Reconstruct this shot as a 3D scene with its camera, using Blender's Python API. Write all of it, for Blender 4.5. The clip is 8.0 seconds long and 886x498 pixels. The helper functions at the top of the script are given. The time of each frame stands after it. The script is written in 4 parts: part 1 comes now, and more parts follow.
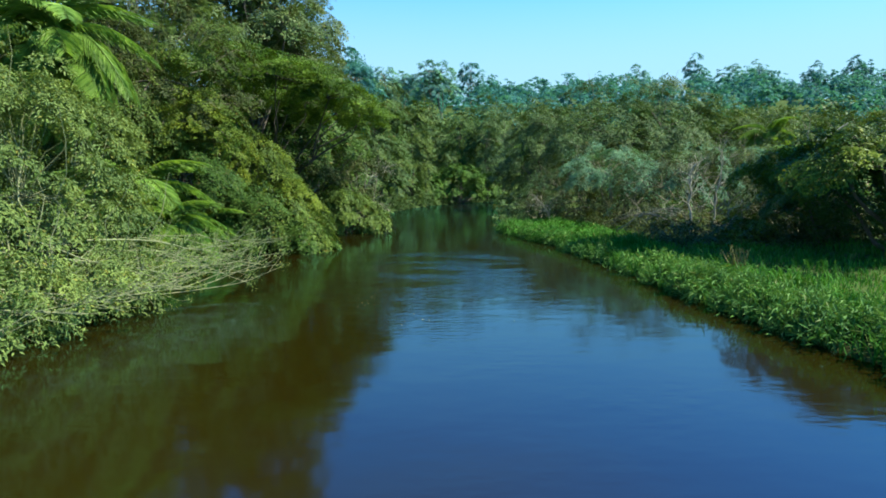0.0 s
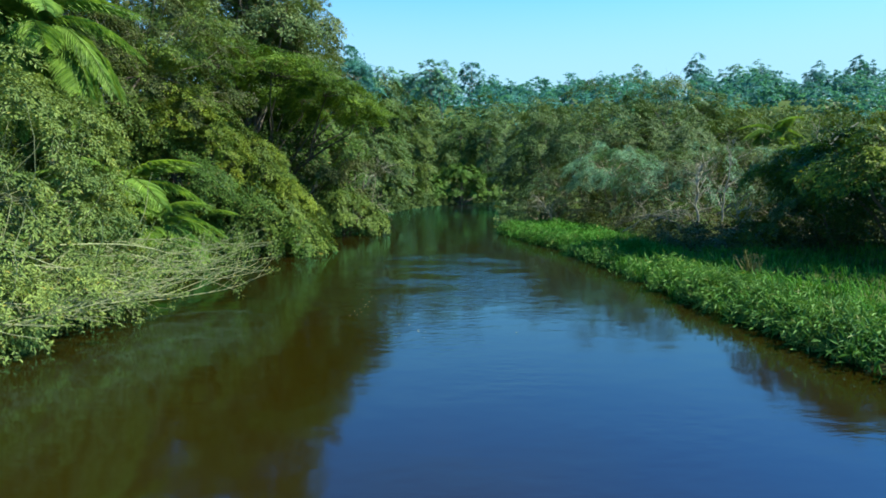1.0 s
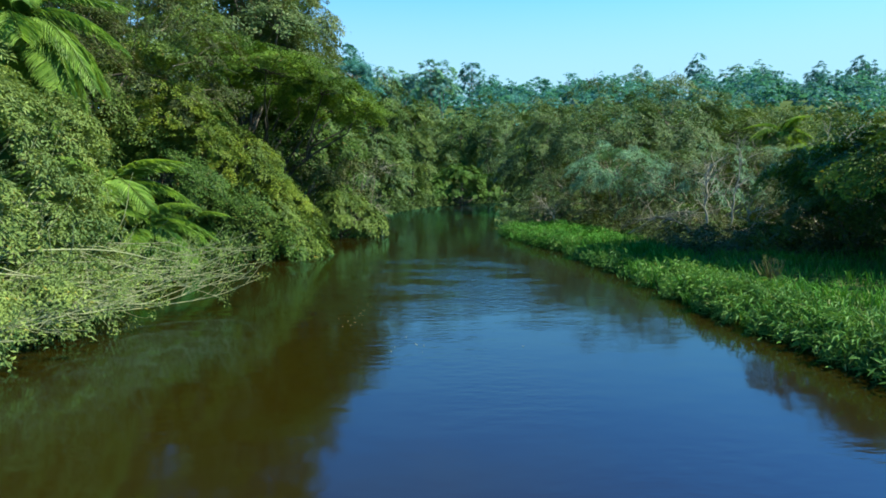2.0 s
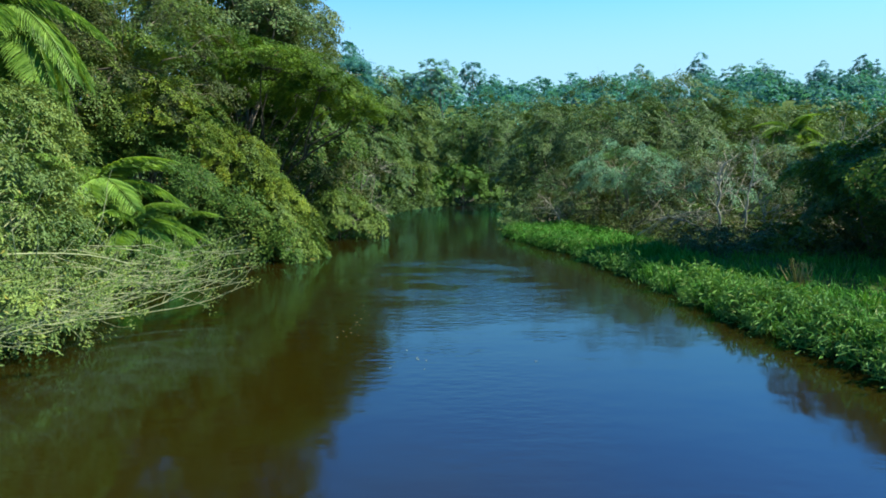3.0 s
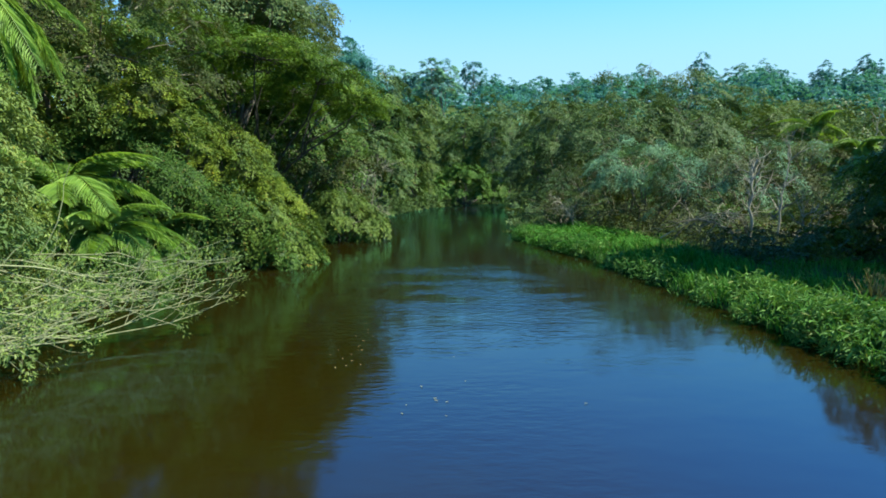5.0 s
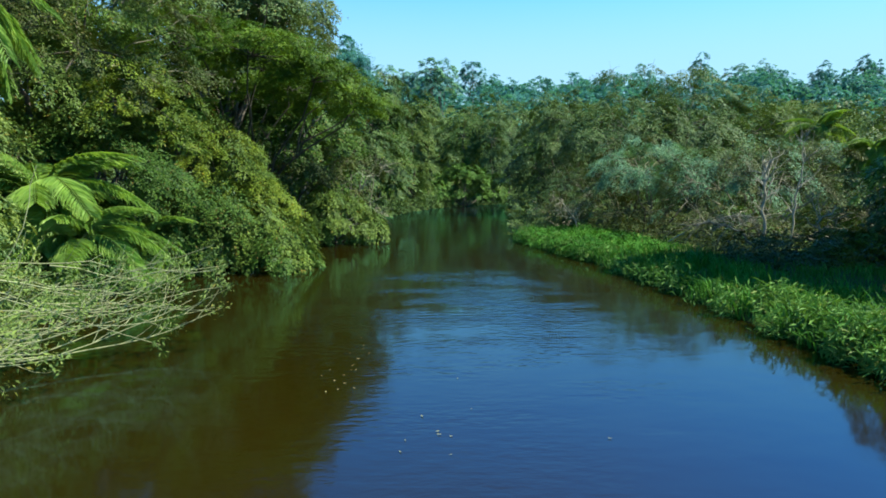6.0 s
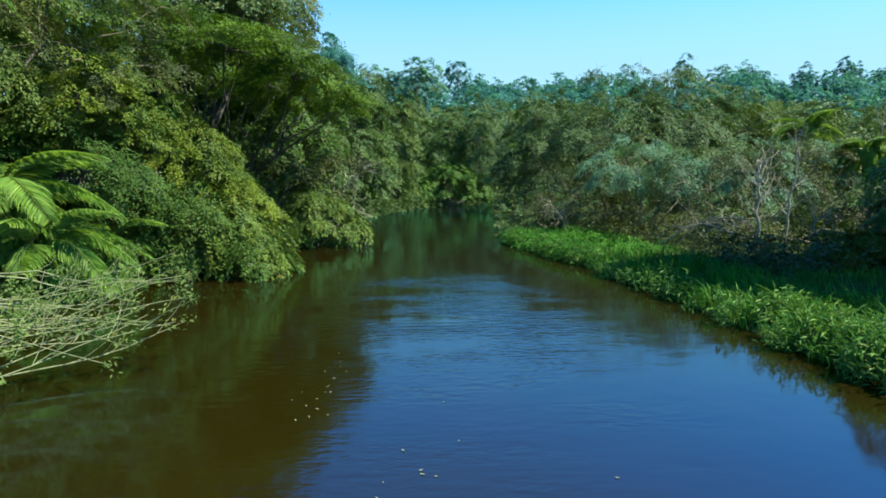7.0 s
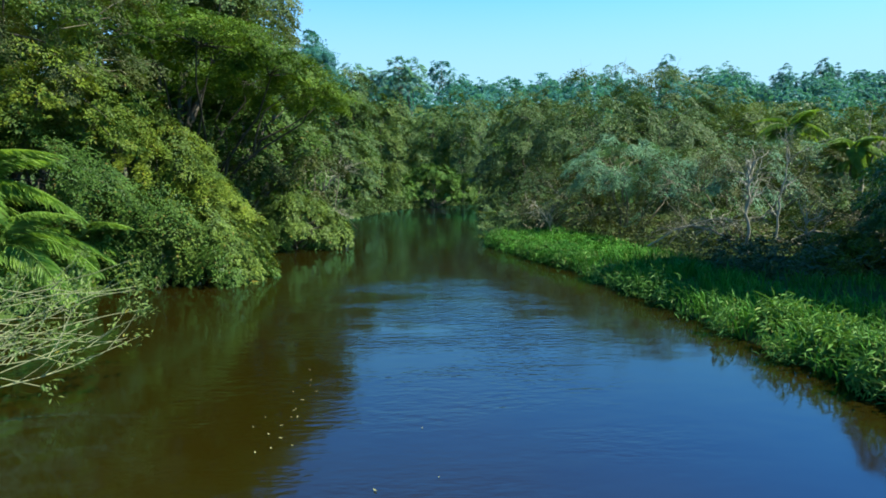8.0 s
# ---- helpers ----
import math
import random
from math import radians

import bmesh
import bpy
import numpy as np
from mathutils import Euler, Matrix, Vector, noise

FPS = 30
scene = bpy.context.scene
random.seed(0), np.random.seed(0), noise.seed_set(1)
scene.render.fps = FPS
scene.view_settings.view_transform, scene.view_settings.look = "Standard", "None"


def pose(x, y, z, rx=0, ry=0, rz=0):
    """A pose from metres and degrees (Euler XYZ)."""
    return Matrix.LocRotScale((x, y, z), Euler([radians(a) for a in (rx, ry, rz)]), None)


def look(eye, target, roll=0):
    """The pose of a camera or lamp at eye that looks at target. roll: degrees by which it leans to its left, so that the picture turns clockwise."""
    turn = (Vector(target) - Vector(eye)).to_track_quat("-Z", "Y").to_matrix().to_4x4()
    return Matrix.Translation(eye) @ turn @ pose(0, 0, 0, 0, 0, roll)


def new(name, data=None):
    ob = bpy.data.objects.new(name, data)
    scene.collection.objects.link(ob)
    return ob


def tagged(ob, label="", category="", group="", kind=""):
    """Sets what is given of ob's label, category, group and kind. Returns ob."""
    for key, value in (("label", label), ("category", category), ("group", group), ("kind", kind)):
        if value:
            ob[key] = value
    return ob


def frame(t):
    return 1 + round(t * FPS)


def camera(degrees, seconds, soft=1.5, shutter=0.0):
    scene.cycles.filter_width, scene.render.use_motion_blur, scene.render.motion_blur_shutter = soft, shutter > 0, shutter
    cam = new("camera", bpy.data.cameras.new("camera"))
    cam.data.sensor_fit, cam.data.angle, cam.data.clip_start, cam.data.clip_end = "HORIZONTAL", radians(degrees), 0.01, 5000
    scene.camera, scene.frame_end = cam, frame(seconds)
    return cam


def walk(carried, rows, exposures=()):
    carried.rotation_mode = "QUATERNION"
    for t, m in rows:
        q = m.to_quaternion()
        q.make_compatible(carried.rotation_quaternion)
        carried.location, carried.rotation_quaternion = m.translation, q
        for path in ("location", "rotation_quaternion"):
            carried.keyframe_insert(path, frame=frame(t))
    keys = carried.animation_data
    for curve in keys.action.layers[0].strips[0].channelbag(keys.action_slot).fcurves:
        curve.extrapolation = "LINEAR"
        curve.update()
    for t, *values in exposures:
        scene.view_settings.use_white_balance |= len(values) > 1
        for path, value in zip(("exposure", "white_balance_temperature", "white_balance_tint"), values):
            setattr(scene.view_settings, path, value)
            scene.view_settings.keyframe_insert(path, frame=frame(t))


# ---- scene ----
cam = camera(71.7, 8.0, soft=1.75)
PATH = [
    (0, (0.516, -0.583, 3.768), (0.506, 1.407, 3.563), -0.6),
    (0.5, (0.541, 0.013, 3.789), (0.53, 2.002, 3.585), -0.6),
    (1, (0.597, 0.61, 3.812), (0.585, 2.599, 3.607), -0.5),
    (1.5, (0.607, 1.215, 3.833), (0.595, 3.205, 3.629), -0.5),
    (3, (0.503, 3.327, 3.771), (0.489, 5.317, 3.568), -0.5),
    (3.5, (0.403, 4.007, 3.752), (0.389, 5.996, 3.549), -0.5),
    (4, (0.28, 4.714, 3.717), (0.266, 6.704, 3.516), -0.4),
    (4.5, (0.151, 5.383, 3.695), (0.136, 7.373, 3.494), -0.5),
    (6, (-0.027, 7.378, 3.768), (-0.037, 9.368, 3.568), -0.5),
    (6.5, (-0.037, 7.948, 3.803), (-0.032, 9.938, 3.603), -0.5),
    (7, (-0.002, 8.589, 3.816), (0.035, 10.579, 3.615), -0.5),
    (7.5, (0.045, 9.12, 3.834), (0.114, 11.109, 3.633), -0.5),
    (8, (0.115, 9.679, 3.849), (0.203, 11.667, 3.648), -0.5),
]
walk(cam, [(t, look(eye, target, roll)) for t, eye, target, roll in PATH],
     [(0.0, 1.3, 6050, -3), (8.0, 1.3, 6050, -3)])

# ---- light ----
SUN_DIR = Vector((0.62, -0.04, 0.78)).normalized()
sun_data = bpy.data.lights.new("sun", "SUN")
sun_data.energy, sun_data.angle, sun_data.color = 5.0, radians(0.6), (1.0, 0.92, 0.74)
sun = new("sun", sun_data)
sun.matrix_world = look(SUN_DIR * 300, (0, 0, 0))

world = bpy.data.worlds.new("sky")
scene.world = world
world.use_nodes = True
wt = world.node_tree
wt.nodes.clear()
w_out = wt.nodes.new("ShaderNodeOutputWorld")
w_bg = wt.nodes.new("ShaderNodeBackground")
w_sky = wt.nodes.new("ShaderNodeTexSky")
w_sky.sky_type, w_sky.sun_disc = "NISHITA", False
w_sky.sun_elevation = math.asin(SUN_DIR.z)
w_sky.sun_rotation = math.atan2(SUN_DIR.x, SUN_DIR.y)
w_sky.air_density, w_sky.dust_density, w_sky.ozone_density = 1.0, 0.3, 3.0
w_bg.inputs["Strength"].default_value = 0.0890
w_tint = wt.nodes.new("ShaderNodeMix")
w_tint.data_type, w_tint.blend_type = "RGBA", "MULTIPLY"
w_tint.inputs[0].default_value = 1.0
w_tint.inputs[7].default_value = (0.06, 1.06, 1.68, 1)
wt.links.new(w_sky.outputs[0], w_tint.inputs[6])
w_co = wt.nodes.new("ShaderNodeTexCoord")
w_map = wt.nodes.new("ShaderNodeMapping")
w_map.inputs["Scale"].default_value = (1.0, 1.0, 3.0)
w_noise = wt.nodes.new("ShaderNodeTexNoise")
w_noise.inputs["Scale"].default_value, w_noise.inputs["Detail"].default_value = 2.2, 5.0
w_ramp = wt.nodes.new("ShaderNodeValToRGB")
w_ramp.color_ramp.elements[0].position, w_ramp.color_ramp.elements[0].color = 0.45, (0, 0, 0, 1)
w_ramp.color_ramp.elements[1].position, w_ramp.color_ramp.elements[1].color = 0.85, (0.35, 0.35, 0.35, 1)
w_cloud = wt.nodes.new("ShaderNodeMix")
w_cloud.data_type = "RGBA"
w_cloud.inputs[7].default_value = (2.75, 3.85, 4.65, 1)
wt.links.new(w_co.outputs["Generated"], w_map.inputs["Vector"])
wt.links.new(w_map.outputs[0], w_noise.inputs["Vector"])
wt.links.new(w_noise.outputs["Fac"], w_ramp.inputs[0])
# paler towards the horizon
w_sep = wt.nodes.new("ShaderNodeSeparateXYZ")
w_low = wt.nodes.new("ShaderNodeMapRange")
w_low.interpolation_type = "SMOOTHSTEP"
w_low.inputs["From Min"].default_value, w_low.inputs["From Max"].default_value = 0.45, 0.14
w_low.inputs["To Min"].default_value, w_low.inputs["To Max"].default_value = 0.0, 0.9
w_max = wt.nodes.new("ShaderNodeMath")
w_max.operation = "MAXIMUM"
wt.links.new(w_co.outputs["Generated"], w_sep.inputs[0])
wt.links.new(w_sep.outputs["Z"], w_low.inputs["Value"])
wt.links.new(w_low.outputs[0], w_max.inputs[0])
wt.links.new(w_ramp.outputs[0], w_max.inputs[1])
wt.links.new(w_max.outputs[0], w_cloud.inputs[0])
# deeper blue overhead
w_high = wt.nodes.new("ShaderNodeMapRange")
w_high.interpolation_type = "SMOOTHSTEP"
w_high.inputs["From Min"].default_value, w_high.inputs["From Max"].default_value = 0.42, 0.85
w_high.inputs["To Min"].default_value, w_high.inputs["To Max"].default_value = 1.0, 0.4
w_deep = wt.nodes.new("ShaderNodeVectorMath")
w_deep.operation = "SCALE"
wt.links.new(w_sep.outputs["Z"], w_high.inputs["Value"])
wt.links.new(w_tint.outputs[2], w_deep.inputs[0])
wt.links.new(w_high.outputs[0], w_deep.inputs["Scale"])
wt.links.new(w_deep.outputs[0], w_cloud.inputs[6])
wt.links.new(w_cloud.outputs[2], w_bg.inputs["Color"])
wt.links.new(w_bg.outputs[0], w_out.inputs["Surface"])

# ---- materials ----


def material(name):
    m = bpy.data.materials.new(name)
    m.use_nodes = True
    nt = m.node_tree
    return m, nt, nt.nodes["Principled BSDF"], nt.nodes["Material Output"]


def ramp(nt, stops):
    n = nt.nodes.new("ShaderNodeValToRGB")
    while len(n.color_ramp.elements) < len(stops):
        n.color_ramp.elements.new(0.5)
    for e, (p, c) in zip(n.color_ramp.elements, stops):
        e.position, e.color = p, (*c, 1)
    return n


def noise_tex(nt, scale, detail=3.0, rough=0.55, coords="Object", stretch=(1, 1, 1)):
    co = nt.nodes.new("ShaderNodeTexCoord")
    mp = nt.nodes.new("ShaderNodeMapping")
    mp.inputs["Scale"].default_value = stretch
    n = nt.nodes.new("ShaderNodeTexNoise")
    n.inputs["Scale"].default_value, n.inputs["Detail"].default_value, n.inputs["Roughness"].default_value = scale, detail, rough
    nt.links.new(co.outputs[coords], mp.inputs["Vector"])
    nt.links.new(mp.outputs[0], n.inputs["Vector"])
    return n


def mix_rgb(nt, a, b, fac, mode="MIX"):
    n = nt.nodes.new("ShaderNodeMix")
    n.data_type, n.blend_type = "RGBA", mode
    for sock, v in ((n.inputs[0], fac), (n.inputs[6], a), (n.inputs[7], b)):
        if isinstance(v, bpy.types.NodeSocket):
            nt.links.new(v, sock)
        elif isinstance(v, tuple):
            sock.default_value = (*v, 1)
        else:
            sock.default_value = v
    return n.outputs[2]


def leaf_material(name, dark, mid, light, odd=(0.16, 0.11, 0.04), odd_share=0.04, through_share=0.18, rough=0.5, patch=0.35):
    """Leaves: each its own shade, clumps that drift in hue, a few withered ones, light shining through."""
    dark, mid, light = ((c[0], c[1], c[2] * (1.25 if c[2] < 0.4 * c[1] else 0.95)) for c in (dark, mid, light))
    m, nt, bsdf, out = material(name)
    geo = nt.nodes.new("ShaderNodeNewGeometry")
    r = ramp(nt, [(0.0, dark), (0.55, mid), (1.0 - odd_share - 0.01, light), (1.0 - odd_share, odd)])
    r.color_ramp.interpolation = "LINEAR"
    nt.links.new(geo.outputs["Random Per Island"], r.inputs[0])
    patches = noise_tex(nt, patch, 2.0)
    pr = ramp(nt, [(0.32, (0.60, 0.72, 0.66)), (0.68, (1.22, 1.22, 0.95))])
    nt.links.new(patches.outputs["Fac"], pr.inputs[0])
    sprays = noise_tex(nt, patch * 4.5, 1.0)
    sr = ramp(nt, [(0.35, (0.78, 0.82, 0.85)), (0.65, (1.22, 1.18, 1.05))])
    nt.links.new(sprays.outputs["Fac"], sr.inputs[0])
    col = mix_rgb(nt, mix_rgb(nt, r.outputs[0], pr.outputs[0], 1.0, "MULTIPLY"), sr.outputs[0], 1.0, "MULTIPLY")
    nt.links.new(col, bsdf.inputs["Base Color"])
    bsdf.inputs["Roughness"].default_value = rough
    bsdf.inputs["Specular IOR Level"].default_value = 0.45 if rough < 0.4 else 0.12 if rough < 0.7 else 0.03
    tr = nt.nodes.new("ShaderNodeBsdfTranslucent")
    warm = mix_rgb(nt, col, (1.25, 1.2, 0.5), 1.0, "MULTIPLY")
    nt.links.new(warm, tr.inputs["Color"])
    mx = nt.nodes.new("ShaderNodeMixShader")
    mx.inputs[0].default_value = through_share
    nt.links.new(bsdf.outputs[0], mx.inputs[1])
    nt.links.new(tr.outputs[0], mx.inputs[2])
    nt.links.new(mx.outputs[0], out.inputs["Surface"])
    return m


def bark_material(name, a, b, rough=0.85):
    m, nt, bsdf, out = material(name)
    n = noise_tex(nt, 6.0, 5.0, 0.65, stretch=(1, 1, 0.25))
    r = ramp(nt, [(0.3, a), (0.7, b)])
    nt.links.new(n.outputs["Fac"], r.inputs[0])
    nt.links.new(r.outputs[0], bsdf.inputs["Base Color"])
    bsdf.inputs["Roughness"].default_value = rough
    bump = nt.nodes.new("ShaderNodeBump")
    bump.inputs["Strength"].default_value, bump.inputs["Distance"].default_value = 0.6, 0.03
    nt.links.new(n.outputs["Fac"], bump.inputs["Height"])
    nt.links.new(bump.outputs[0], bsdf.inputs["Normal"])
    return m


LEAF_WILLOW = leaf_material("leaf_willow", (0.122, 0.162, 0.046), (0.155, 0.198, 0.057), (0.197, 0.244, 0.077), (0.221, 0.196, 0.058), 0.02, 0.26)
LEAF_FINE = leaf_material("leaf_fine", (0.068, 0.102, 0.019), (0.092, 0.130, 0.025), (0.126, 0.166, 0.034), (0.145, 0.091, 0.017), 0.008)
LEAF_FRESH = leaf_material("leaf_fresh", (0.070, 0.134, 0.022), (0.090, 0.160, 0.028), (0.114, 0.188, 0.036), odd_share=0.01)
LEAF_UMBRELLA = leaf_material("leaf_umbrella", (0.066, 0.114, 0.010), (0.084, 0.136, 0.011), (0.106, 0.158, 0.014), odd_share=0.01)
LEAF_YELLOW = leaf_material("leaf_yellow", (0.098, 0.134, 0.015), (0.128, 0.163, 0.018), (0.164, 0.196, 0.025), (0.182, 0.158, 0.021), 0.03)
LEAF_GREEN = leaf_material("leaf_green", (0.046, 0.084, 0.014), (0.062, 0.106, 0.019), (0.086, 0.132, 0.024), odd_share=0.02)
LEAF_BROWNISH = leaf_material("leaf_brownish", (0.052, 0.064, 0.018), (0.067, 0.079, 0.022), (0.087, 0.096, 0.028), (0.121, 0.081, 0.028), 0.02)
LEAF_GREYISH = leaf_material("leaf_greyish", (0.094, 0.126, 0.048), (0.124, 0.161, 0.061), (0.164, 0.203, 0.080), (0.132, 0.097, 0.040), 0.04)
LEAF_GLAUCOUS = leaf_material("leaf_glaucous", (0.112, 0.202, 0.146), (0.142, 0.243, 0.182), (0.178, 0.290, 0.222), (0.220, 0.222, 0.153), 0.02)
LEAF_OLIVE = leaf_material("leaf_olive", (0.072, 0.109, 0.037), (0.091, 0.135, 0.044), (0.117, 0.164, 0.056), (0.145, 0.114, 0.028), 0.02)
# far leaves: distance haze painted into the blue colour, translucency flattens their contrast
LEAF_HAZE_BLUE = leaf_material("leaf_haze_blue", (0.064, 0.186, 0.268), (0.082, 0.220, 0.310), (0.102, 0.252, 0.350), (0.101, 0.211, 0.183), 0.02, through_share=0.4, patch=0.06)
LEAF_HAZY = leaf_material("leaf_haze_pale", (0.152, 0.286, 0.362), (0.182, 0.328, 0.408), (0.223, 0.370, 0.440), (0.182, 0.286, 0.307), 0.02, through_share=0.4, patch=0.06)
LEAF_PALM = leaf_material("leaf_palm", (0.160, 0.252, 0.044), (0.206, 0.300, 0.060), (0.262, 0.350, 0.088), odd_share=0.01, through_share=0.35, rough=0.42)
GRASS = leaf_material("grass_blade", (0.048, 0.132, 0.017), (0.068, 0.172, 0.025), (0.104, 0.214, 0.046), (0.190, 0.225, 0.085), 0.03, patch=0.25, rough=0.75)
HERB = leaf_material("herb_leaf", (0.080, 0.164, 0.034), (0.106, 0.196, 0.045), (0.146, 0.242, 0.066), (0.220, 0.250, 0.110), 0.03, patch=0.3, rough=0.6)
DRY_GRASS = leaf_material("dry_grass", (0.176, 0.141, 0.079), (0.246, 0.202, 0.114), (0.317, 0.273, 0.167), odd_share=0.02)
BARK = bark_material("bark", (0.062, 0.048, 0.035), (0.141, 0.114, 0.088))
# bark darkened so that trunks below the umbrella crown carry its shade
BARK_SHADE = bark_material("bark_shade", (0.030, 0.024, 0.018), (0.070, 0.056, 0.042))
BARK_PALE = bark_material("bark_pale", (0.141, 0.114, 0.075), (0.255, 0.220, 0.154))
TWIG = bark_material("twig", (0.156, 0.160, 0.078), (0.276, 0.280, 0.142))
DEADWOOD = bark_material("deadwood", (0.194, 0.167, 0.123), (0.370, 0.334, 0.255))


def ground_material():
    m, nt, bsdf, out = material("ground_soil")
    n1 = noise_tex(nt, 0.35, 6.0)
    n2 = noise_tex(nt, 7.0, 4.0)
    r1 = ramp(nt, [(0.35, (0.035, 0.060, 0.014)), (0.6, (0.060, 0.085, 0.022)), (0.75, (0.075, 0.060, 0.032))])
    r2 = ramp(nt, [(0.25, (0.6, 0.6, 0.6)), (0.75, (1.3, 1.3, 1.25))])
    nt.links.new(n1.outputs["Fac"], r1.inputs[0])
    nt.links.new(n2.outputs["Fac"], r2.inputs[0])
    nt.links.new(mix_rgb(nt, r1.outputs[0], r2.outputs[0], 1.0, "MULTIPLY"), bsdf.inputs["Base Color"])
    bsdf.inputs["Roughness"].default_value = 0.95
    bsdf.inputs["Specular IOR Level"].default_value = 0.08
    bump = nt.nodes.new("ShaderNodeBump")
    bump.inputs["Strength"].default_value, bump.inputs["Distance"].default_value = 0.7, 0.08
    nt.links.new(n2.outputs["Fac"], bump.inputs["Height"])
    nt.links.new(bump.outputs[0], bsdf.inputs["Normal"])
    return m


def water_material():
    """Turbid brown river water: a dim silty body under a mirror-like skin with soft ripples."""
    m, nt, bsdf, out = material("river_water")
    silt = noise_tex(nt, 0.12, 3.0, stretch=(1.6, 0.6, 1))
    r = ramp(nt, [(0.3, (0.0114, 0.0080, 0.0008)), (0.7, (0.0150, 0.0110, 0.0012))])
    nt.links.new(silt.outputs["Fac"], r.inputs[0])
    nt.links.new(r.outputs[0], bsdf.inputs["Base Color"])
    bsdf.inputs["Roughness"].default_value = 0.6
    bsdf.inputs["Specular IOR Level"].default_value = 0.0
    gloss = nt.nodes.new("ShaderNodeBsdfGlossy")
    gloss.inputs["Color"].default_value = (0.39, 0.765, 1.0, 1)
    gloss.inputs["Roughness"].default_value = 0.075
    fres = nt.nodes.new("ShaderNodeFresnel")
    fres.inputs["IOR"].default_value = 1.69
    skin = nt.nodes.new("ShaderNodeMixShader")
    nt.links.new(fres.outputs[0], skin.inputs[0])
    nt.links.new(bsdf.outputs[0], skin.inputs[1])
    nt.links.new(gloss.outputs[0], skin.inputs[2])
    nt.links.new(skin.outputs[0], out.inputs["Surface"])
    big = noise_tex(nt, 0.55, 2.0, stretch=(0.8, 1.3, 1))
    small = noise_tex(nt, 3.2, 2.0, stretch=(0.7, 1.6, 1))
    calm = noise_tex(nt, 0.11, 2.0, stretch=(1.0, 1.0, 1))
    cr = ramp(nt, [(0.45, (0.05, 0.05, 0.05)), (0.62, (1, 1, 1))])
    nt.links.new(calm.outputs["Fac"], cr.inputs[0])
    b1 = nt.nodes.new("ShaderNodeBump")
    b1.inputs["Strength"].default_value, b1.inputs["Distance"].default_value = 0.2, 0.06
    nt.links.new(big.outputs["Fac"], b1.inputs["Height"])
    b2 = nt.nodes.new("ShaderNodeBump")
    b2.inputs["Distance"].default_value = 0.03
    sc = nt.nodes.new("ShaderNodeMath")
    sc.operation = "MULTIPLY"
    sc.inputs[1].default_value = 0.2
    # the current ruffles the water in one stretch below the bend
    co = nt.nodes.new("ShaderNodeTexCoord")
    xyz = nt.nodes.new("ShaderNodeSeparateXYZ")
    nt.links.new(co.outputs["Object"], xyz.inputs[0])
    ruffle = None
    for axis, lo, hi in (("Y", 11.0, 27.0), ("Y", 36.5, 31.5), ("X", -5.5, -3.0), ("X", 6.0, 2.5)):
        edge_ = nt.nodes.new("ShaderNodeMapRange")
        edge_.interpolation_type = "SMOOTHSTEP"
        edge_.inputs["From Min"].default_value, edge_.inputs["From Max"].default_value = lo, hi
        nt.links.new(xyz.outputs[axis], edge_.inputs["Value"])
        if ruffle is None:
            ruffle = edge_
        else:
            both = nt.nodes.new("ShaderNodeMath")
            both.operation = "MULTIPLY"
            nt.links.new(ruffle.outputs[0], both.inputs[0])
            nt.links.new(edge_.outputs[0], both.inputs[1])
            ruffle = both
    streak = noise_tex(nt, 0.45, 2.0, stretch=(0.6, 1.4, 1))
    st = ramp(nt, [(0.40, (0.1, 0.1, 0.1)), (0.60, (4.2, 4.2, 4.2))])
    nt.links.new(streak.outputs["Fac"], st.inputs[0])
    patchy = nt.nodes.new("ShaderNodeMath")
    patchy.operation = "MULTIPLY"
    nt.links.new(ruffle.outputs[0], patchy.inputs[0])
    nt.links.new(st.outputs[0], patchy.inputs[1])
    stir = nt.nodes.new("ShaderNodeMath")
    stir.operation = "ADD"
    nt.links.new(cr.outputs[0], stir.inputs[0])
    nt.links.new(patchy.outputs[0], stir.inputs[1])
    nt.links.new(stir.outputs[0], sc.inputs[0])
    nt.links.new(sc.outputs[0], b2.inputs["Strength"])
    nt.links.new(small.outputs["Fac"], b2.inputs["Height"])
    nt.links.new(b1.outputs[0], b2.inputs["Normal"])
    nt.links.new(b2.outputs[0], gloss.inputs["Normal"])
    nt.links.new(b2.outputs[0], fres.inputs["Normal"])
    return m


GROUND = ground_material()
WATER = water_material()

# ---- building helpers ----


def mesh_from(name, verts, faces_flat, sides, mat, smooth=False):
    """A mesh from arrays: vertices (n, 3), faces as one flat index array, all faces with the same number of sides."""
    me = bpy.data.meshes.new(name)
    verts = np.asarray(verts, np.float32).reshape(-1, 3)
    idx = np.asarray(faces_flat, np.int32).ravel()
    count = len(idx) // sides
    me.vertices.add(len(verts))
    me.vertices.foreach_set("co", verts.ravel())
    me.loops.add(len(idx))
    me.loops.foreach_set("vertex_index", idx)
    me.polygons.add(count)
    me.polygons.foreach_set("loop_start", np.arange(count, dtype=np.int32) * sides)
    me.polygons.foreach_set("use_smooth", np.full(count, smooth))
    me.update(calc_edges=True)
    me.materials.append(mat)
    return me


def part(name, me, parent, label=""):
    ob = new(name, me)
    ob.parent = parent
    return tagged(ob, label) if label else ob


def thing(name, base, label, category, group="", kind=""):
    ob = new(name)
    ob.empty_display_size = 0.3
    ob.location = base
    return tagged(ob, label, category, group, kind)


def unit(v):
    return v / np.maximum(np.linalg.norm(v, axis=-1, keepdims=True), 1e-9)


